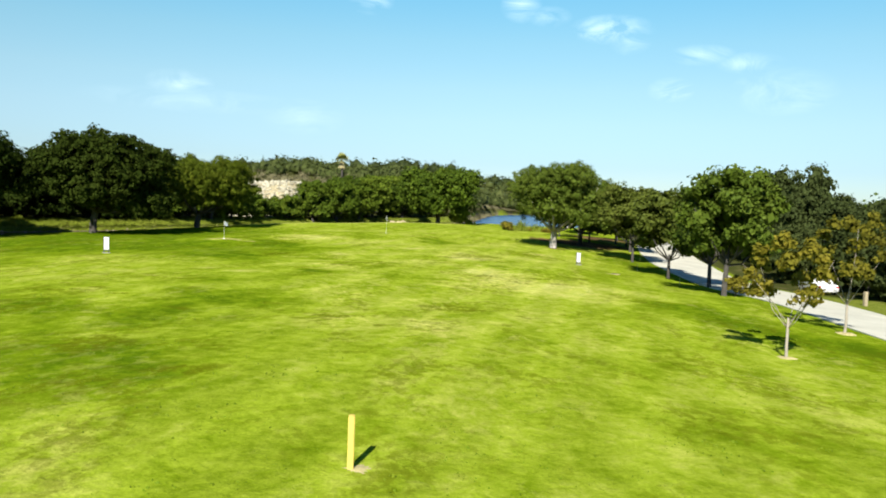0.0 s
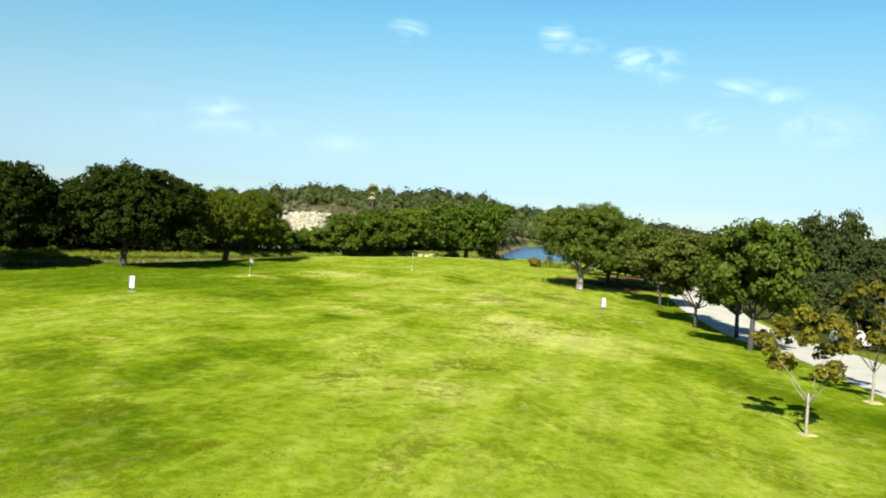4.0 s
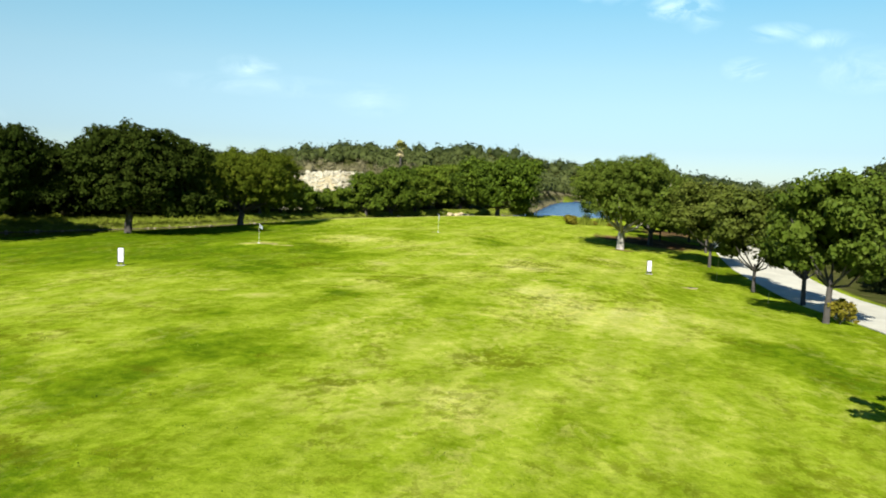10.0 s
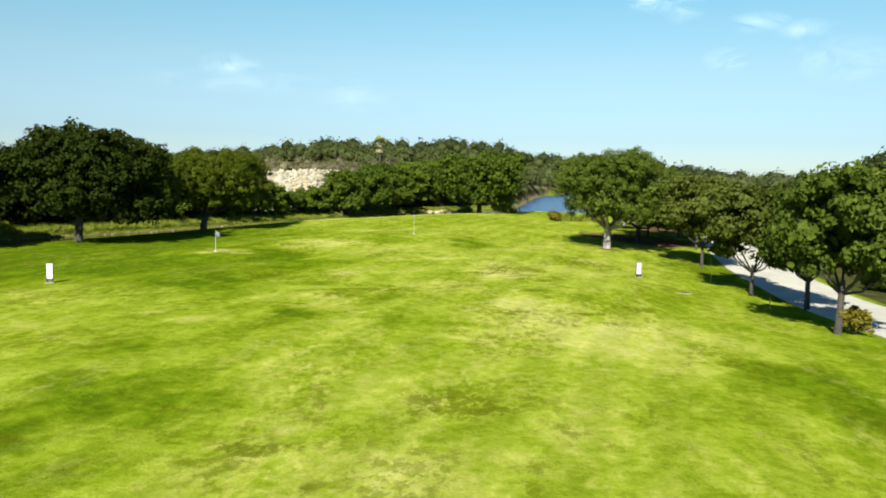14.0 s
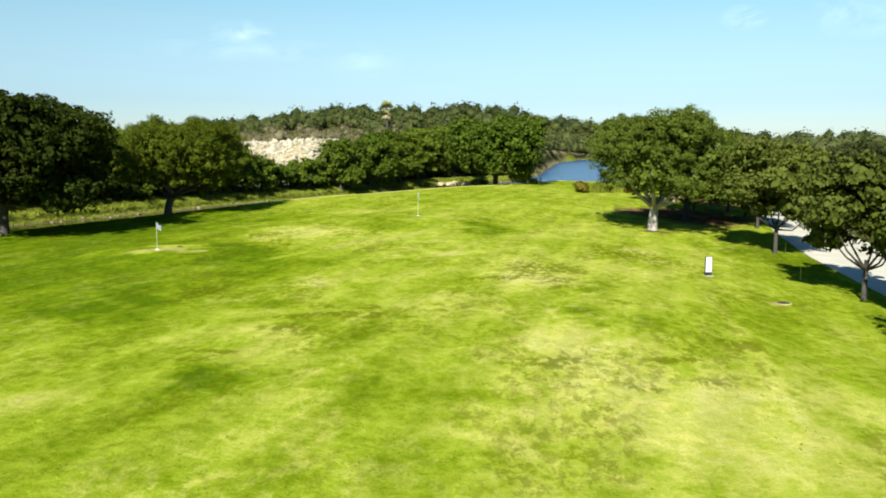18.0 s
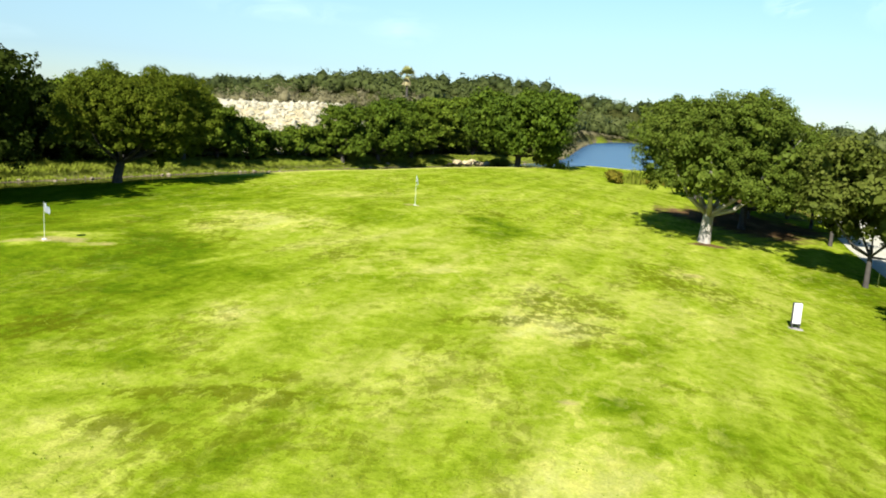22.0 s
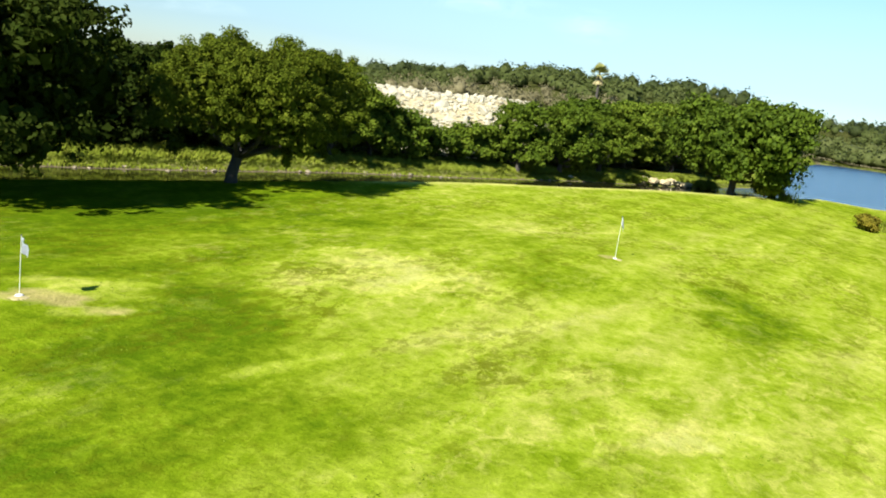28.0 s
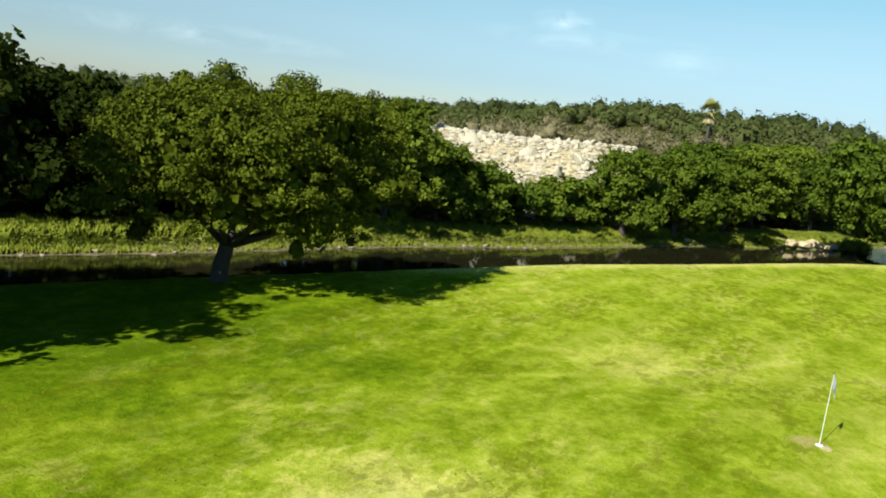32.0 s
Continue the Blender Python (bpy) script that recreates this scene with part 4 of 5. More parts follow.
for (x, y, turn, s, src) in [(19.3, 100, 40, 0.95, road_c), (20.4, 110, 150, 0.95, road_c), (20, 117, 220, 0.92, road_a), (22.5, 133, 10, 0.97, road_c), (18, 152, 80, 0.95, road_a), (12, 122, 100, 0.9, road_b), (26, 165, 30, 0.97, road_a), (15.5, 112, 260, 0.93, road_c), (16.5, 135, 20, 1.0, road_b)]:
    again(src, x, y, turn, s)

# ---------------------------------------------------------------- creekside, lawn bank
# Both extra boughs are added to throw shade on the bank, not seen there.
left_a = tree("oak_tree", -38.6, 75.8, 10.4, 7.3, M_OAK_SHADE, "spreading live oak with shade-darkened leaves on the creek bank", seed=21, lobes=17, trunk_r=0.34, fork=0.24, low=0.29, lean=(1.6, -0.8), leaves="mid", extra_boughs=[(4.6, 4.6, 5.6, 1.9), (1.5, 6.0, 5.0, 1.6)])
tree("oak_tree", -33.35, 90.3, 8.7, 6.4, M_OAK_MID, "live oak with forked grey trunk on the creek bank", seed=26, lobes=18, trunk_r=0.33, fork=0.20, low=0.33, lean=(1.1, 0.9), leaves="near", extra_boughs=[(-1.2, -4.3, 4.2, 1.3), (2.5, 1.8, 1.9, 0.45), (-2.6, -1.9, 1.9, 0.42), (1.2, 3.9, 2.3, 0.5)])
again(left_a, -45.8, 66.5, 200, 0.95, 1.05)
tree("oak_tree", -8.8, 147.5, 11.5, 8.8, M_BUSH, "wide low-hanging oak at the mouth of the creek", seed=23, lobes=20, trunk_r=0.42, fork=0.22, low=0.29, squash=0.8, leaves="far")

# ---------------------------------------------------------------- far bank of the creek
bank_a = tree("creek_tree", -47, 98, 7.2, 5.2, M_OAK_SHADE, "dense tree with shade-darkened leaves on the far bank of the creek", seed=31, lobes=14, low=0.18, fork=0.2, group="trees across the creek", leaves="far")
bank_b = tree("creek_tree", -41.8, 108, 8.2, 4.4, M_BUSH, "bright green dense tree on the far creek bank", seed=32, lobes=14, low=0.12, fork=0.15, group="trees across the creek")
bank_c = tree("creek_tree", -52, 88, 8.8, 5.6, M_OAK_SHADE, "dense low-crowned tree with shade-darkened leaves on the far bank of the creek", seed=33, lobes=15, low=0.10, fork=0.2, group="trees across the creek", leaves="far")
# Mostly fills the black undersides of the bank trees with dark leaves.
dark_bush = tree("creek_bush", -46.8, 92.5, 3.6, 3.0, M_OAK_SHADE, "low bush with shade-darkened leaves on the far creek bank", category="bush", seed=35, lobes=10, low=0.10, fork=0.1, trunk_r=0.1, group="bushes across the creek", leaves="far")
bush_a = tree("creek_bush", -36.6, 119.5, 4.4, 3.6, M_BUSH, "low green bush on the far creek bank", category="bush", seed=34, lobes=10, low=0.10, fork=0.1, trunk_r=0.1, group="bushes across the creek", leaves="far")
for (x, y, turn, s, tall, src) in [(-57, 79, 90, 0.95, 0.82, bank_c), (-49, 95, 10, 0.85, 0.86, bank_c), (-46.5, 100, 200, 0.8, 0.86, bank_c), (-39.2, 111, 100, 0.92, 1.02, bank_b), (-37.6, 115.2, 10, 0.72, 1.0, bank_b), (-57, 94, 210, 1.05, 0.86, bank_c), (-66, 86, 300, 1.1, 0.86, bank_c),
                                   (-46, 104, 40, 0.95, 1.0, bank_b), (-52, 104, 140, 1.0, 0.9, bank_a), (-44, 115, 250, 0.85, 0.95, bank_b),
                                   (-26.4, 138.6, 30, 1.0, 0.98, bank_b), (-29.0, 131.6, 200, 0.88, 1.04, bank_b), (-23.5, 145.5, 120, 0.95, 0.86, bank_b), (-22.5, 155, 260, 1.05, 1.02, bank_b), (-17.5, 163, 80, 1.0, 0.92, bank_b), (-27, 150, 190, 1.1, 0.93, bank_b), (-17, 173, 10, 1.2, 0.82, bank_b), (-25, 162, 300, 1.2, 0.88, bank_b), (-22, 183, 60, 1.2, 0.95, bank_b)]:
    again(src, x, y, turn, s, tall)
for (x, y, turn, s, tall) in [(-58, 143, 30, 0.9, 0.8), (-61, 138, 140, 1.0, 0.9), (-54, 134, 60, 0.9, 0.8), (-50, 127, 200, 1.0, 0.85), (-45, 122, 20, 1.0, 0.9), (-34.2, 124, 80, 0.85, 0.8), (-33, 128, 190, 0.95, 0.95), (-40, 116.5, 280, 0.95, 1.1), (-43, 102.5, 150, 0.75, 0.8), (-20.5, 160, 90, 0.8, 0.8), (-7.6, 151.0, 200, 0.5, 0.5), (-27, 140, 10, 0.7, 0.8)]:
    again(bush_a, x, y, turn, s, tall)

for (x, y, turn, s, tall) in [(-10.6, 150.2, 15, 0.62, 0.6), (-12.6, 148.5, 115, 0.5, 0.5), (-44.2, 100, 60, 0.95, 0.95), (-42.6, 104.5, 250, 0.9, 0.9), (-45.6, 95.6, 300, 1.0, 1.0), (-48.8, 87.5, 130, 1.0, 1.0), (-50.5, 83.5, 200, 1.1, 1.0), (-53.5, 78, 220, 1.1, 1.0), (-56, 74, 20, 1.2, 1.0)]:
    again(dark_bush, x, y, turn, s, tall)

# ---------------------------------------------------------------- across the drive
drive_a = tree("roadside_tree", 39.5, 80, 8.6, 6.6, M_DOME, "tall dark oak across the drive", seed=41, lobes=13, low=0.07, fork=0.2, group="trees across the drive", leaves="far", dome=0.24)
for (x, y, turn, s, tall) in [(34.5, 60, 100, 0.66, 0.96), (35, 69, 10, 0.78, 1.02), (34.5, 80, 150, 0.72, 1.08), (43, 90, 200, 0.95, 1.1), (37.0, 93, 50, 0.95, 1.5), (36, 104, 250, 0.8, 1.08), (42, 116, 130, 0.95, 1.08), (45, 70, 310, 1.05, 1.2), (40, 166, 30, 0.8, 1.08), (48, 159, 110, 0.9, 1.08), (58, 154, 200, 0.9, 1.08), (52, 144, 290, 0.9, 1.08), (33, 116, 75, 0.75, 1.02), (68, 158, 10, 0.95, 1.08)]:
    again(drive_a, x, y, turn, s, tall)

# ---------------------------------------------------------------- saplings with turning leaves
sap = tree("sapling", 12.45, 25.2, 4.5, 2.1, M_AUTUMN, "young sycamore with pale trunk and yellowing leaves", seed=51, lobes=13, trunk_r=0.05, fork=0.27, low=0.42, bark=M_BARK_PALE, group="saplings by the drive", leaves="small", cover=0.50, lobe=0.37, knobs=0.8, limb=0.62)
ring_bm = mound_bm(0.36, 52, 0.05, 0.95)
bmesh.ops.translate(ring_bm, verts=ring_bm.verts[:], vec=(0, 0, 0.11))
part("soil_ring", ring_bm, M_SAND, sap, "bare pale soil")
tree("yellow_shrub", 18.3, 51.2, 1.7, 0.9, M_AUTUMN, "small yellowing shrub at the foot of a drive tree", category="shrub", seed=53, lobes=7, trunk_r=0.04, fork=0.15, low=0.2, leaves="small")
again(sap, 18.15, 34.0, 130, 1.15, 1.1)
again(sap, 21.5, 27, 220, 1.1, 1.1)


# ---------------------------------------------------------------- bright and dry shrubs round the creek mouth
bright = tree("waterside_shrub", -5.2, 149.4, 1.9, 1.6, M_REED, "bright yellow-green shrub at the mouth of the creek", category="shrub", seed=54, lobes=9, trunk_r=0.05, fork=0.15, low=0.2, group="shrubs at the creek mouth", leaves="mid")
for (x, y, turn, s, tall) in [(-19.6, 148.6, 40, 0.75, 0.8), (-22.4, 143.6, 130, 0.8, 0.7), (-12.4, 159.5, 250, 0.9, 0.9), (-28.6, 133.8, 300, 0.8, 0.6)]:
    again(bright, x, y, turn, s, tall)
dry_shrub = tree("dry_shrub", 4.0, 134.4, 1.6, 0.9, M_AUTUMN, "dry straw-coloured shrub at the end of the lawn", category="shrub", seed=55, lobes=8, trunk_r=0.04, fork=0.15, low=0.2, group="dry shrubs by the lake", leaves="mid", cover=0.7)
for (x, y, turn, s, tall) in [(7.6, 138.4, 60, 0.8, 0.6), (11.2, 139.6, 280, 0.9, 0.6)]:
    again(dry_shrub, x, y, turn, s, tall)


# ---------------------------------------------------------------- far woods, brush and hill
def far_woods(name, label, spots, mat, seed, leaf=0.30, leaves=70, kind_cat="woodland", hull=0.80):
    """Many trees far off, one mesh: a lumpy crown each, feathered all over with leaves."""
    rng = np.random.default_rng(seed)
    dome = bmesh.new()
    bmesh.ops.create_icosphere(dome, subdivisions=1, radius=1.0)
    dv = np.array([v.co[:] for v in dome.verts])
    df = np.array([[v.index for v in f.verts] for f in dome.faces])
    dome.free()
    cs, ns, sz, hv, hf = [], [], [], [], []
    count = 0
    for x, y, h, r in spots:
        z = ground_at(x, y)
        phase = rng.uniform(0, 6.28, 3)

        def lump(d):
            return 1 + 0.22 * np.sin(3.1 * d[:, 0] + phase[0]) * np.sin(2.7 * d[:, 1] + phase[1]) + 0.13 * np.sin(6.3 * d[:, 0] + 5.1 * d[:, 2] + phase[2]) + 0.10 * np.sin(7.7 * d[:, 1] - 4.0 * d[:, 2] + phase[0])
        mid, ext = np.array([x, y, z + 0.40 * h]), np.array([r, r, 0.60 * h])
        hv.append(mid + dv * ext * (lump(dv) * hull)[:, None])
        hf.append(df + count)
        count += len(dv)
        d = rng.normal(0, 1, (leaves, 3))
        d /= np.linalg.norm(d, axis=1, keepdims=True)
        d[:, 2] = np.where(d[:, 2] < -0.3, -d[:, 2], d[:, 2])
        cs.append(mid + d * ext * (lump(d) * rng.uniform(hull, 1.02, leaves))[:, None])
        ns.append(d + np.array([0, 0, 0.3]))
        sz.append(np.full(leaves, leaf * (0.6 + r / 8)) * rng.uniform(0.6, 1.5, leaves))
    lm = leaves_mesh(name, np.concatenate(cs), np.concatenate(ns), np.concatenate(sz), mat, rng, 0.75)
    bm = bmesh.new()
    bm.from_mesh(lm)
    bm.from_mesh(mesh_from("hull", np.concatenate(hv), np.concatenate(hf), mat, True))
    bm.to_mesh(lm)
    bm.free()
    return tagged(new(name, lm), label, kind_cat, kind="stuff")


def scatter(n, box, seed, keep=lambda x, y: True, size=(4.5, 7.5)):
    rng = np.random.default_rng(seed)
    out = []
    while len(out) < n:
        x, y = rng.uniform(box[0], box[1]), rng.uniform(box[2], box[3])
        if keep(x, y):
            h = rng.uniform(*size)
            out.append((x, y, h, h * rng.uniform(0.5, 0.75)))
    return out


def off_palm(x, y):
    """Leaves the line of sight to the palm free."""
    return not (-34 < x - (207 - y) * 0.22 + 12 < 12 and 150 < y < 207 and x > -60) and abs(x + 39.3) + abs(y - 207.3) > 9


far_woods("far_woods", "olive-green woodland covering the far hill", scatter(800, (-330, -8, 190, 340), 61, lambda x, y: y - 0.2 * x > 205 and off_palm(x, y), (2.4, 4.4)) + scatter(900, (-420, 330, 340, 640), 60, lambda x, y: y > 445 or x < -30), M_FAR, 61, 0.34, 80, hull=0.74)
far_woods("hill_woods", "darker tree line along the crest of the hill", scatter(360, (-700, 900, 560, 720), 62, size=(7, 12)), M_CREST, 62, 0.5, 60)
far_woods("lake_woods", "green trees along the distant lake shore", scatter(300, (-40, 320, 426, 480), 63, size=(6, 11)), M_FAR, 63, 0.45, 60)
far_woods("shore_woods", "green trees close to the distant lake shore", scatter(300, (-70, 150, 196, 470), 68, lambda x, y: 2.5 < (q := shore_distance(np.array([x]), np.array([y])))[0][0] < 34 and bool(q[1][0]) and off_palm(x, y), (4, 6.5)), M_FAR, 68, 0.38, 130, hull=0.68)
far_woods("right_woods", "woodland behind the drive", scatter(230, (62, 260, -10, 165), 64, size=(7, 10)), M_OAK, 64, 0.34, 80)
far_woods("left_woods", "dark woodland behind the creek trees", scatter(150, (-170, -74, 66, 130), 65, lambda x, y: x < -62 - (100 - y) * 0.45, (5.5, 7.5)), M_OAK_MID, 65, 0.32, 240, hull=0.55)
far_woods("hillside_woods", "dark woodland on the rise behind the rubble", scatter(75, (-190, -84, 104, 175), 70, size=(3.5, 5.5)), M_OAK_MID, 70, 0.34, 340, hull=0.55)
far_woods("back_woods", "trees behind the start of the lawn", scatter(120, (-120, 120, -120, -60), 66, size=(7, 10)), M_OAK, 66, 0.5, 40)
far_woods("dry_brush", "grey-brown dry brush behind the rubble", scatter(190, (-105, -22, 157, 215), 67, size=(2.0, 3.8)) + scatter(26, (-84, -58, 130, 146), 69, size=(1.5, 3.0)), M_DRY, 67, 0.15, 150, hull=0.45)


# ---------------------------------------------------------------- rocks
def rock_mesh(name, seed, mat, squash=0.7):
    rng = np.random.default_rng(seed)
    bm = bmesh.new()
    bmesh.ops.create_icosphere(bm, subdivisions=1, radius=0.5)
    for v in bm.verts:
        v.co *= 1 + rng.uniform(-0.28, 0.22)
        v.co.z *= squash
    me = bpy.data.meshes.new(name)
    bm.to_mesh(me)
    bm.free()
    me.materials.append(mat)
    return me


BANK_ROCKS = [rock_mesh("bank_stone", 90 + i, M_BANKSTONE, 0.6) for i in range(4)]
LEDGE = [rock_mesh("ledge_block", 110 + i, M_LEDGE, 0.8) for i in range(3)]
ROCKS = [rock_mesh("rock", 70 + i, M_STONE, 0.55 + 0.08 * (i % 4)) for i in range(8)]


def build_rubble():
    rng = np.random.default_rng(77)
    root = thing("rubble_heap", -47, 146, 0, 0, "heap of pale broken limestone rubble behind the creek trees", "rubble")
    for i in range(300):
        x, y = rng.uniform(-58, -35), rng.uniform(127, 149.5)
        ob = part_mesh("rock", ROCKS[i % 8], root)
        k = rng.uniform(0.30, 1.15) * (1.9 if rng.random() < 0.10 and y < 144 else 1)
        z = ground_at(x, y) + 0.1 * k
        ob.matrix_basis = Matrix.Translation((x + 47, y - 146, z)) @ pose(0, 0, 0, rng.uniform(0, 360), rng.uniform(0, 360), rng.uniform(0, 360)) @ Matrix.Diagonal((k * 1.2, k, k * 0.8, 1))
    verts, faces = [], []
    tpl = [(np.array([v.co[:] for v in m.vertices]), [tuple(p.vertices) for p in m.polygons]) for m in ROCKS]
    for i in range(4300):
        x, y = rng.uniform(-76, -33) if i % 2 else rng.uniform(-60, -33), rng.uniform(126, 156)
        tv, tf = tpl[i % 8]
        k = 0.14 + 0.75 * rng.random() ** 2.2
        a = rng.uniform(0, 6.28)
        c, sn = math.cos(a), math.sin(a)
        q = tv * k * np.array([1.2, 1.0, 0.8])
        q = np.stack([q[:, 0] * c - q[:, 1] * sn + x + 47, q[:, 0] * sn + q[:, 1] * c + y - 146, q[:, 2] + ground_at(x, y) + 0.12 * k], 1)
        o = len(verts)
        verts += q.tolist()
        faces += [tuple(n + o for n in f) for f in tf]
    tagged(part_mesh("small_rubble", mesh_from("small_rubble", verts, faces, M_STONE), root), kind="stuff")


build_rubble()


def bank_stones():
    """Pale stones lying along the waterline of the far bank."""
    rng = np.random.default_rng(78)
    shore = np.array(FAR_SHORE[9:18], float)
    spots = [(-40.2, 94.2, 0.36), (-39.7, 95.9, 0.4), (-34.1, 112.7, 0.36), (-16.4, 154.6, 1.0), (-15.2, 156.2, 1.4), (-17.2, 153.0, 0.9), (-14.6, 158.0, 1.3), (-18.3, 151.6, 0.7), (-15.8, 155.2, 0.8), (-25.2, 139.3, 0.8)]
    for _ in range(34):
        i = rng.integers(0, len(shore) - 1)
        t = rng.random()
        q = shore[i] * (1 - t) + shore[i + 1] * t
        spots.append((q[0] + rng.normal(-0.4, 0.25), q[1] + rng.normal(0.1, 0.2), rng.uniform(0.2, 0.5)))
    for i, (x, y, k) in enumerate(spots):
        ob = new("bank_stone", ROCKS[i % 8] if i < 10 else BANK_ROCKS[i % 4])
        ob.matrix_basis = pose(x, y, ground_at(x, y) + 0.1 * k, 0, 0, rng.uniform(0, 360)) @ Matrix.Diagonal((k * 1.3, k, k * 0.8, 1))
        tagged(ob, "pale limestone lump at the waterline of the creek", "stone", "stones along the creek")


bank_stones()


def outcrop():
    """Blocks of tan ledge rock, half sunk in the far bank at the mouth of the creek."""
    rng = np.random.default_rng(79)
    root = thing("rock_outcrop", -16.6, 153.2, 0, 0, "low outcrop of tan ledge rock at the creek mouth", "rock outcrop")
    for i in range(13):
        t = i / 12
        x, y = -19.0 + 4.6 * t + rng.normal(0, 0.2), 149.3 + 7.6 * t + rng.normal(0, 0.25)
        k = rng.uniform(0.8, 1.5)
        ob = part_mesh("ledge_block", LEDGE[i % 3], root)
        ob.matrix_basis = Matrix.Translation((x + 16.6, y - 153.2, ground_at(x, y) + 0.35 * k)) @ pose(0, 0, 0, rng.uniform(-8, 8), rng.uniform(-8, 8), rng.uniform(40, 80)) @ Matrix.Diagonal((k * 1.3, k * 0.9, k * 0.75, 1))


outcrop()


# ---------------------------------------------------------------- tall grass on the far bank
def blades(name, label, spots, mat, seed, lo, hi, width, kind_cat):
    """Upright bent blades, one mesh."""
    rng = np.random.default_rng(seed)
    n = len(spots)
    base = np.array(spots, float)
    h, a = rng.uniform(lo, hi, n), rng.uniform(0, 6.28, n)
    h = h * (0.85 + 0.35 * np.sin(base[:, 0] * 1.3 + 2.0 * np.sin(base[:, 1] * 0.7)) * np.sin(base[:, 1] * 0.9 + 0.6) + 0.20 * np.sin(base[:, 0] * 4.1 + base[:, 1] * 3.3))
    w = width * rng.uniform(0.5, 1.6, n)
    side = np.stack([np.cos(a), np.sin(a), np.zeros(n)], 1)
    bend = np.stack([-np.sin(a), np.cos(a), np.zeros(n)], 1) * (h * rng.uniform(-0.75, 0.75, n))[:, None]
    up = np.stack([np.zeros(n), np.zeros(n), h], 1)
    v = np.empty((n, 5, 3))
    v[:, 0], v[:, 1] = base - side * w[:, None], base + side * w[:, None]
    v[:, 2], v[:, 3] = base + up * 0.6 + bend * 0.3 + side * w[:, None] * 0.8, base + up * 0.6 + bend * 0.3 - side * w[:, None] * 0.8
    v[:, 4] = base + up + bend
    o = np.arange(n)[:, None] * 5
    f = np.concatenate([o + [0, 1, 2], o + [0, 2, 3], o + [3, 2, 4]], 1).reshape(-1, 3)
    me = mesh_from(name, v.reshape(-1, 3), f, mat)
    return tagged(new(name, me), label, kind_cat, kind="stuff")


def bank_spots(n, seed, first, last, lo, hi):
    rng = np.random.default_rng(seed)
    c = np.array(FAR_SHORE[first:last], float)
    seg = np.hypot(*np.diff(c, axis=0).T)
    cum = np.r_[0, np.cumsum(seg)]
    t = rng.uniform(0, cum[-1], n)
    x, y = np.interp(t, cum, c[:, 0]), np.interp(t, cum, c[:, 1])
    i = np.clip(np.searchsorted(cum, t) - 1, 0, len(seg) - 1)
    d = np.diff(c, axis=0)[i] / seg[i][:, None]
    k = rng.uniform(lo, hi, n)
    x, y = x + d[:, 1] * k, y - d[:, 0] * k
    return np.stack([x, y, height(x, y) - 0.03], 1)


blades("bank_grass", "tall yellow-green grass on the far creek bank", bank_spots(50000, 81, 9, 20, 0.35, 3.8), M_REED, 81, 0.14, 0.62, 0.05, "tall grass")
blades("lake_reeds", "pale reeds along the distant lake shore", bank_spots(7000, 82, 1, 9, 0.3, 7.0), M_DRY, 82, 0.5, 1.1, 0.07, "reeds")


def near_reeds():
    rng = np.random.default_rng(83)
    spots = []
    for cx, cy, k in [(6.2, 137, 260), (9.5, 141, 300), (-3.2, 150, 160)]:
        for _ in range(k):
            a, r = rng.uniform(0, 6.28), abs(rng.normal(0, 0.9))
            spots.append((cx + math.cos(a) * r, cy + math.sin(a) * r, ground_at(cx, cy) - 0.05))
    blades("shore_reeds", "yellowed reeds by the lake at the lawn's end", spots, M_REED, 83, 0.9, 1.9, 0.05, "reeds")


near_reeds()


# ---------------------------------------------------------------- palm
def palm():
    x, y = -39.3, 207.3
    z0 = ground_at(x, y)
    rng = np.random.default_rng(91)
    root = thing("palm_tree", x, y, z0, 0, "fan palm with a skirt of dead fronds above the trees", "palm")
    top = 14.2 - z0
    v, f = tube([(0, 0, -0.2), (0.15, 0, top * 0.35), (0.1, 0.1, top * 0.7), (0, 0, top)], [0.36, 0.27, 0.24, 0.22], 10)
    part_mesh("trunk", mesh_from("trunk", v, f, M_BARK, True), root)

    def fan(el, az, reach, width, mat, name, open_a=1.25, stalk=0.45):
        verts, faces = [], []
        d = Vector((math.cos(az) * math.cos(el), math.sin(az) * math.cos(el), math.sin(el)))
        s = Vector((-math.sin(az), math.cos(az), 0))
        u = s.cross(d)
        hub = Vector((0, 0, top)) + d * reach * stalk
        stem = [Vector((0, 0, top)) - s * 0.03, Vector((0, 0, top)) + s * 0.03, hub + s * 0.03, hub - s * 0.03]
        verts += stem
        faces.append((0, 1, 2, 3))
        for k in range(11):
            a = (k - 5) / 5 * open_a
            tip = hub + (d * math.cos(a) + s * math.sin(a)) * reach * 0.6 - Vector((0, 0, 0.16 * reach * abs(a)))
            m = (hub + tip) / 2
            n = Vector(d * -math.sin(a) + s * math.cos(a)) * width
            o = len(verts)
            verts += [hub, m - n, tip, m + n]
            faces += [(o, o + 1, o + 2), (o, o + 2, o + 3)]
        part_mesh(name, mesh_from(name, verts, faces, mat), root)

    for k in range(26):
        fan(rng.uniform(-0.35, 1.45), k * 2.4, rng.uniform(1.9, 2.5), 0.13, M_PALM, "frond", 1.15, 0.42)
    for k in range(46):
        fan(rng.uniform(-1.52, -1.05), k * 2.4, rng.uniform(1.2, 3.4), 0.20, M_PALM_DRY, "dead_frond", 0.40, 0.10)


palm()


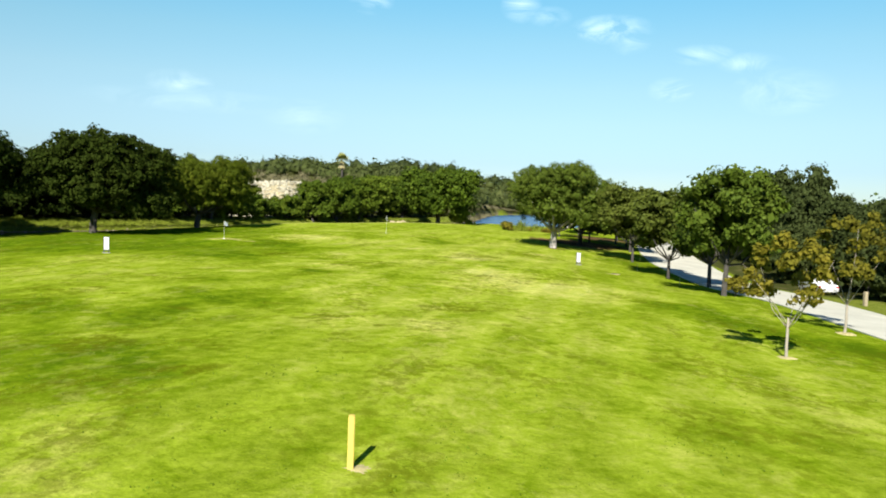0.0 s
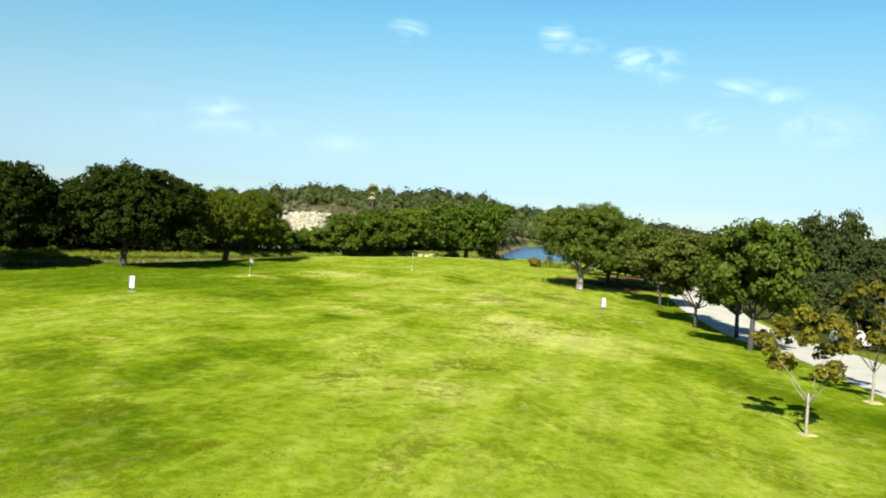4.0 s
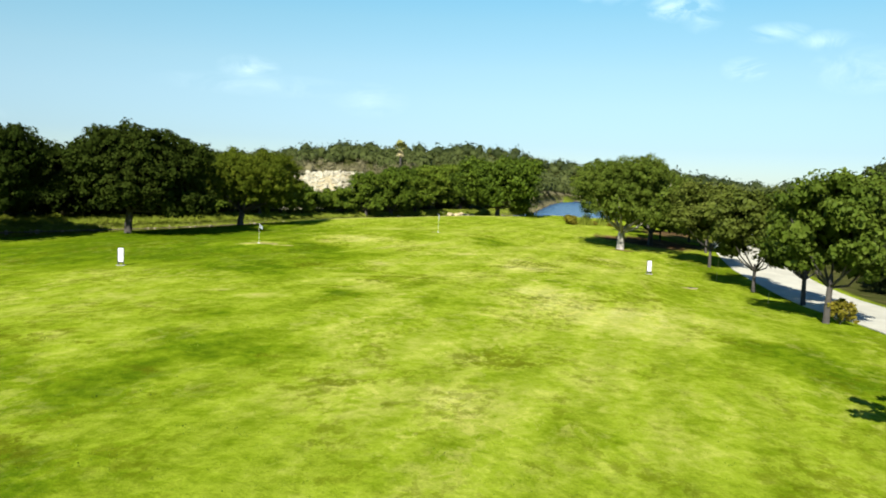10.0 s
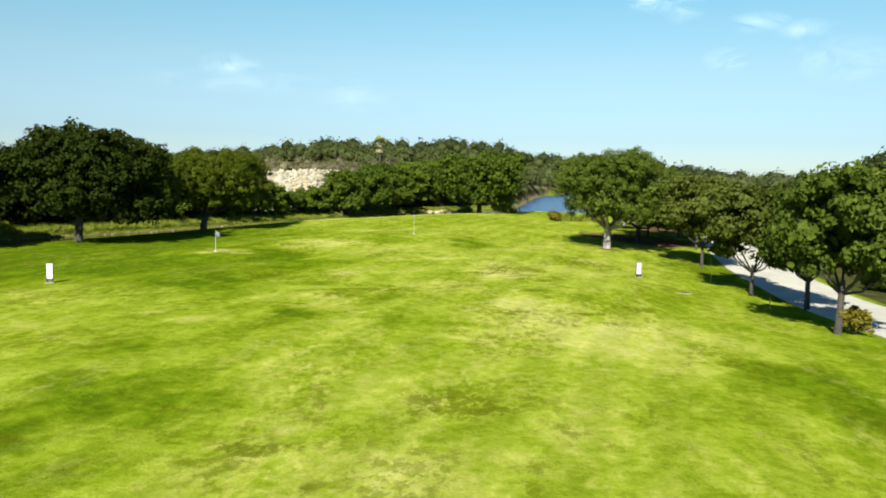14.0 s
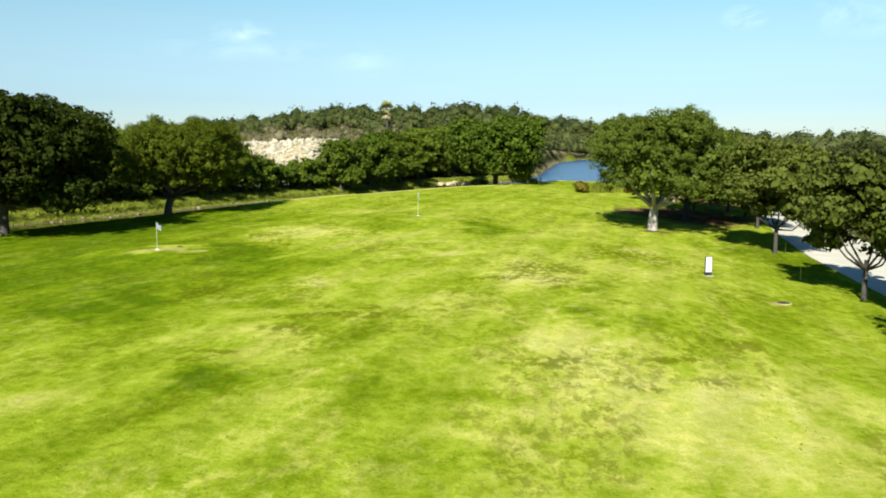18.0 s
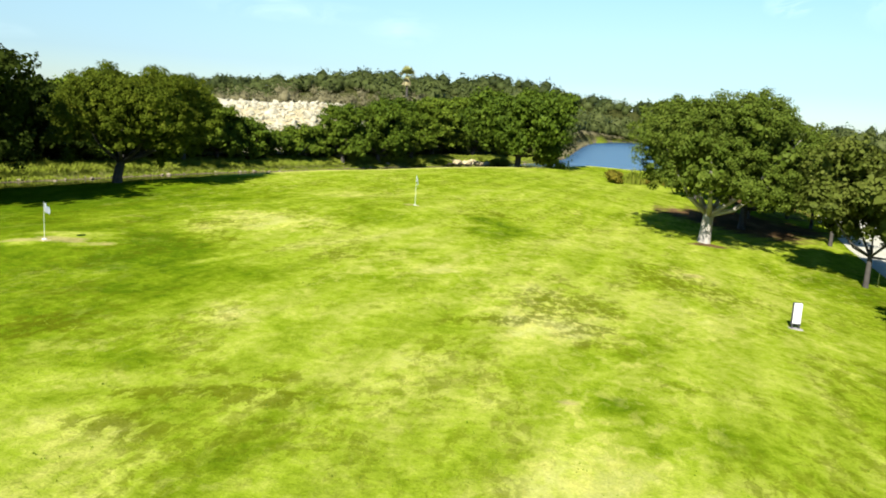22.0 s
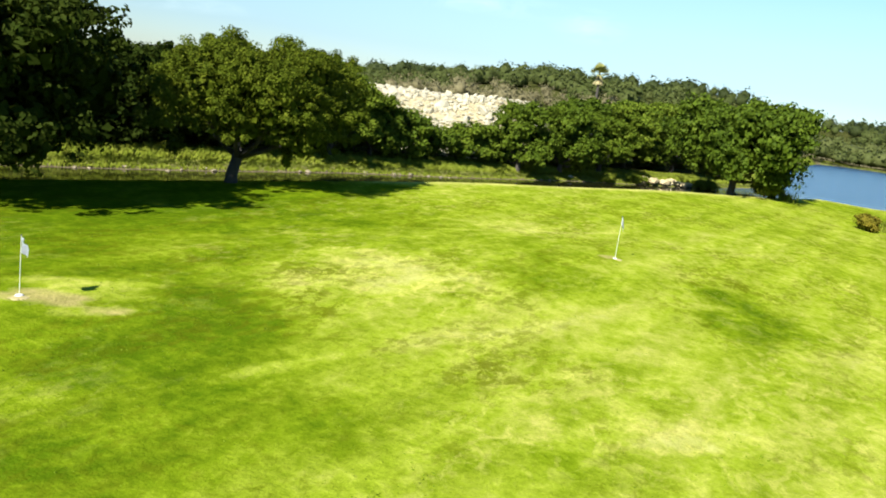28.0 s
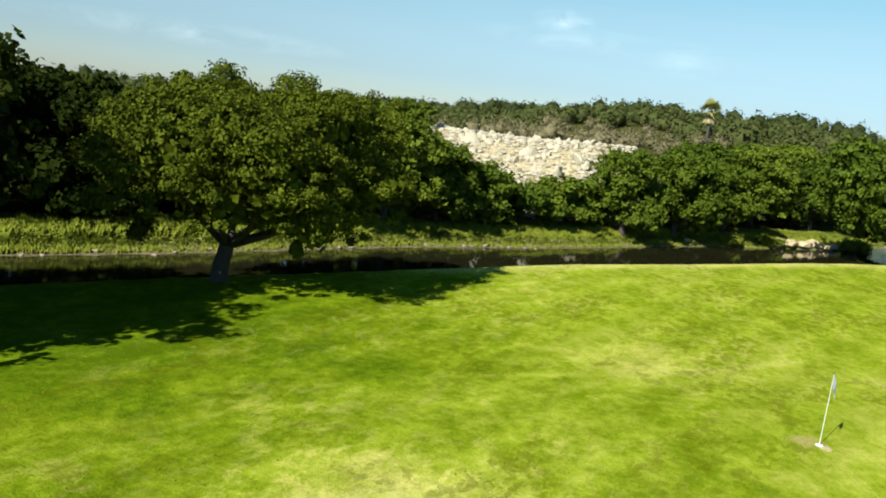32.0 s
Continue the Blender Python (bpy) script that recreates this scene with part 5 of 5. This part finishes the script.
# ---------------------------------------------------------------- signs, flags, stakes
def sign_board(x, y, turn):
    z = ground_at(x, y)
    root = thing("tee_sign", x, y, z, turn, "narrow white board in a black frame on a concrete pad", "sign", "white boards on the lawn")
    part("pad", box_bm(0, 0, 0.0, 0.52, 0.40, 0.05, 0.015), M_CONC, root, "pale concrete pad")
    for k in (-0.14, 0.14):
        part("leg", box_bm(k, 0, 0.13, 0.06, 0.06, 0.22, 0.008), M_BLACK, root)
    part("frame", box_bm(-0.01, 0.02, 0.63, 0.385, 0.07, 0.92, 0.015), M_BLACK, root, "black steel frame")
    part("panel", box_bm(0.005, -0.028, 0.65, 0.315, 0.04, 0.84, 0.01), M_WHITE, root, "white board")
    part("foot_bar", box_bm(0, 0, 0.19, 0.39, 0.075, 0.05, 0.01), M_BLACK, root)


sign_board(9.80, 69.8, 6)
sign_board(-24.12, 49.9, 16)


def flag(x, y, h, drape, label, turn):
    z = ground_at(x, y)
    root = thing("golf_flag", x, y, z, turn, label, "golf flag", "flags on the greens")
    part("pole", cyl_bm(0.011, 0.008, h, 10), M_POLE, root, "thin pale pole")
    part("cup_rim", cyl_bm(0.11, 0.09, 0.03, 18), M_WHITE, root, "white cup rim")
    bm = bmesh.new()
    cols, rows_n = 9, 6
    grid = [[None] * rows_n for _ in range(cols)]
    for i in range(cols):
        for j in range(rows_n):
            u, v = i / (cols - 1), j / (rows_n - 1)
            fx = 0.015 + u * 0.42 * drape
            fz = h - 0.04 - v * 0.34 - u * u * 0.42 * (1 - drape) - 0.05 * u
            grid[i][j] = bm.verts.new((fx, 0.05 * math.sin(u * 7 + v * 2) * (0.4 + u), fz))
    for i in range(cols - 1):
        for j in range(rows_n - 1):
            bm.faces.new((grid[i][j], grid[i + 1][j], grid[i + 1][j + 1], grid[i][j + 1]))
    bmesh.ops.solidify(bm, geom=bm.faces[:], thickness=0.006)
    part("flag", bm, M_FLAG, root, "creased pale cloth flag")
    part("finial", cyl_bm(0.02, 0.012, 0.04, 10, 0, 0, h - 0.01), M_BLACK, root)
    bm = mound_bm(0.34, int(x * -10), 0.02)
    bmesh.ops.translate(bm, verts=bm.verts[:], vec=(0.05, -0.05, -0.018))
    part("bare_patch", bm, M_SAND, root, "worn sandy soil round the cup")


flag(-21.85, 66.82, 1.62, 0.75, "short white flagstick with a fluttering pale flag on worn turf", -20)
flag(-10.58, 90.1, 2.05, 0.25, "tall thin white flagstick with a drooping small flag", 0)


def stake(x, y, h, w, mat, name, label, category, turn=0, soil=True):
    z = ground_at(x, y)
    root = thing(name, x, y, z - 0.02, turn, label, category)
    part("post", box_bm(0, 0, h / 2, w, w, h, 0.012), mat, root)
    if soil:
        bm = mound_bm(0.36, 5, 0.035)
        bmesh.ops.translate(bm, verts=bm.verts[:], vec=(0.06, 0.0, -0.012))
        part("soil_collar", bm, M_SAND, root, "bare pale soil")


stake(0.30, 9.0, 0.84, 0.095, M_YELLOW, "marker_stake", "square yellow-painted wooden stake in bare soil", "stake", 8)
for x, y in [(15.6, 72.8), (16.8, 60.7), (18.1, 85.7)]:
    stake(x, y, 0.76, 0.042, M_PEG, "marker_peg", "small yellow marker peg on the lawn", "stake", 0, False)
stake(29.1, 56.6, 1.05, 0.24, M_WOODPOST, "wooden_post", "thick weathered wooden post across the drive", "post", 10, False)


def drain(x, y):
    z = ground_at(x, y)
    root = thing("drain_cover", x, y, z, 0, "round rusty drain cover with a thin pale rim in the lawn", "drain")
    bm = cyl_bm(0.38, 0.36, 0.04, 28)
    part("rim", bm, M_SAND, root, "pale sandy rim")
    part("cover", cyl_bm(0.32, 0.31, 0.046, 28), M_RUST, root, "rusty dark cover")


drain(12.15, 63.1)


# ---------------------------------------------------------------- parked car and far building
def parked_car(x, y, turn):
    z = ground_at(x, y)
    root = thing("parked_car", x, y, z, turn, "white car parked across the drive under trees", "car")
    bm = bmesh.new()
    side = [(-2.15, 0.42), (-2.2, 0.75), (-2.05, 0.95), (-1.2, 1.0), (-0.6, 1.42), (0.9, 1.45), (1.75, 1.02), (2.15, 0.92), (2.2, 0.5), (2.1, 0.32), (-2.0, 0.32)]
    ring = []
    for px, w in ((-0.86, 0.86), (0.86, 0.86)):
        ring.append([bm.verts.new((px * (0.84 if q > 1.2 else 1.0), p, q)) for p, q in side])
    n = len(side)
    for k in range(n):
        bm.faces.new((ring[0][k], ring[0][(k + 1) % n], ring[1][(k + 1) % n], ring[1][k]))
    bm.faces.new(ring[0][::-1])
    bm.faces.new(ring[1])
    bmesh.ops.recalc_face_normals(bm, faces=bm.faces[:])
    bmesh.ops.bevel(bm, geom=bm.edges[:], offset=0.05, segments=2, affect="EDGES")
    part("body", bm, M_WHITE, root, "white painted body")
    part("rear_window", box_bm(0, -0.93, 1.22, 1.2, 0.03, 0.30, 0.01), M_GLASS, root)
    part("windscreen", box_bm(0, 1.36, 1.24, 1.25, 0.03, 0.30, 0.01), M_GLASS, root)
    for sx in (-0.80, 0.80):
        part("side_window", box_bm(sx, 0.15, 1.20, 0.04, 1.5, 0.26, 0.01), M_GLASS, root)
        part("tail_light", box_bm(sx * 0.9, -2.17, 0.80, 0.22, 0.05, 0.14, 0.01), M_TAIL, root, "red tail light")
        for sy in (-1.35, 1.35):
            bm = bmesh.new()
            bmesh.ops.create_cone(bm, cap_ends=True, segments=20, radius1=0.33, radius2=0.33, depth=0.22, matrix=Matrix.Translation((sx * 1.02, sy, 0.33)) @ pose(0, 0, 0, 0, 90, 0))
            wheel = part("wheel", bm, M_TYRE, root, "black tyre")
            bm = bmesh.new()
            bmesh.ops.create_cone(bm, cap_ends=True, segments=16, radius1=0.2, radius2=0.18, depth=0.24, matrix=Matrix.Translation((sx * 1.02, sy, 0.33)) @ pose(0, 0, 0, 0, 90, 0))
            part("rim", bm, M_RIM, wheel, "silver rim")


M_TAIL = plain("red lens", (0.35, 0.02, 0.02), 0.2, vary=0.1)
parked_car(30.2, 68.0, 0)


def far_house(x, y, turn, w=14.0, d=8.0, hgt=3.4):
    z = ground_at(x, y)
    root = thing("low_building", x, y, z, turn, "low tan building with a white roof behind the trees", "building")
    part("wall", box_bm(0, 0, hgt / 2 - 0.2, w, d, hgt + 0.4, 0.03), M_WALL, root)
    bm = bmesh.new()
    a = [bm.verts.new(v) for v in [(-w / 2 - 0.6, -d / 2 - 0.6, hgt), (w / 2 + 0.6, -d / 2 - 0.6, hgt), (w / 2 + 0.6, d / 2 + 0.6, hgt), (-w / 2 - 0.6, d / 2 + 0.6, hgt), (-w / 2 + 2, 0, hgt + 1.7), (w / 2 - 2, 0, hgt + 1.7)]]
    for f in [(0, 1, 5, 4), (1, 2, 5), (2, 3, 4, 5), (3, 0, 4), (3, 2, 1, 0)]:
        bm.faces.new([a[k] for k in f])
    part("roof", bm, M_ROOF, root, "white metal roof")
    for k in (-4.5, -1.5, 1.5, 4.5):
        win = part("window", box_bm(k, -d / 2 - 0.02, 1.6, 1.3, 0.08, 1.2, 0.01), M_GLASS, root)
        part("frame", box_bm(k, -d / 2 - 0.05, 0.96, 1.5, 0.12, 0.08, 0.01), M_WHITE, win)


far_house(66, 176, 20)


# ---------------------------------------------------------------- turf
M_TURF = leaf_material("turf blades", (0.0487, 0.0974, 0.0042), (0.1183, 0.181, 0.0084), (0.2227, 0.2506, 0.0209), through=0.3)


def turf():
    """Short tufts that stand out of the mown lawn along the flight."""
    rng = np.random.default_rng(95)
    n = 17000
    y = 6 + 92 * rng.random(n) ** 1.1
    x = rng.uniform(-26, 17, n) - 4 * (y > 60)
    k = np.sin(x * 0.9 + 1.7 * np.sin(y * 0.5)) * np.sin(y * 0.75 + 1.3 * np.sin(x * 0.4)) + rng.normal(0, 0.5, n)
    x, y = x[k > 0.0], y[k > 0.0]
    spots = np.stack([x, y, height(x, y) - 0.01], 1)
    spots = np.repeat(spots, 3, 0) + np.c_[rng.normal(0, 0.09, (len(spots) * 3, 2)), np.zeros(len(spots) * 3)]
    blades("turf", "short uneven grass tufts of the mown lawn", spots, M_TURF, 96, 0.02, 0.05, 0.02, "grass")


turf()
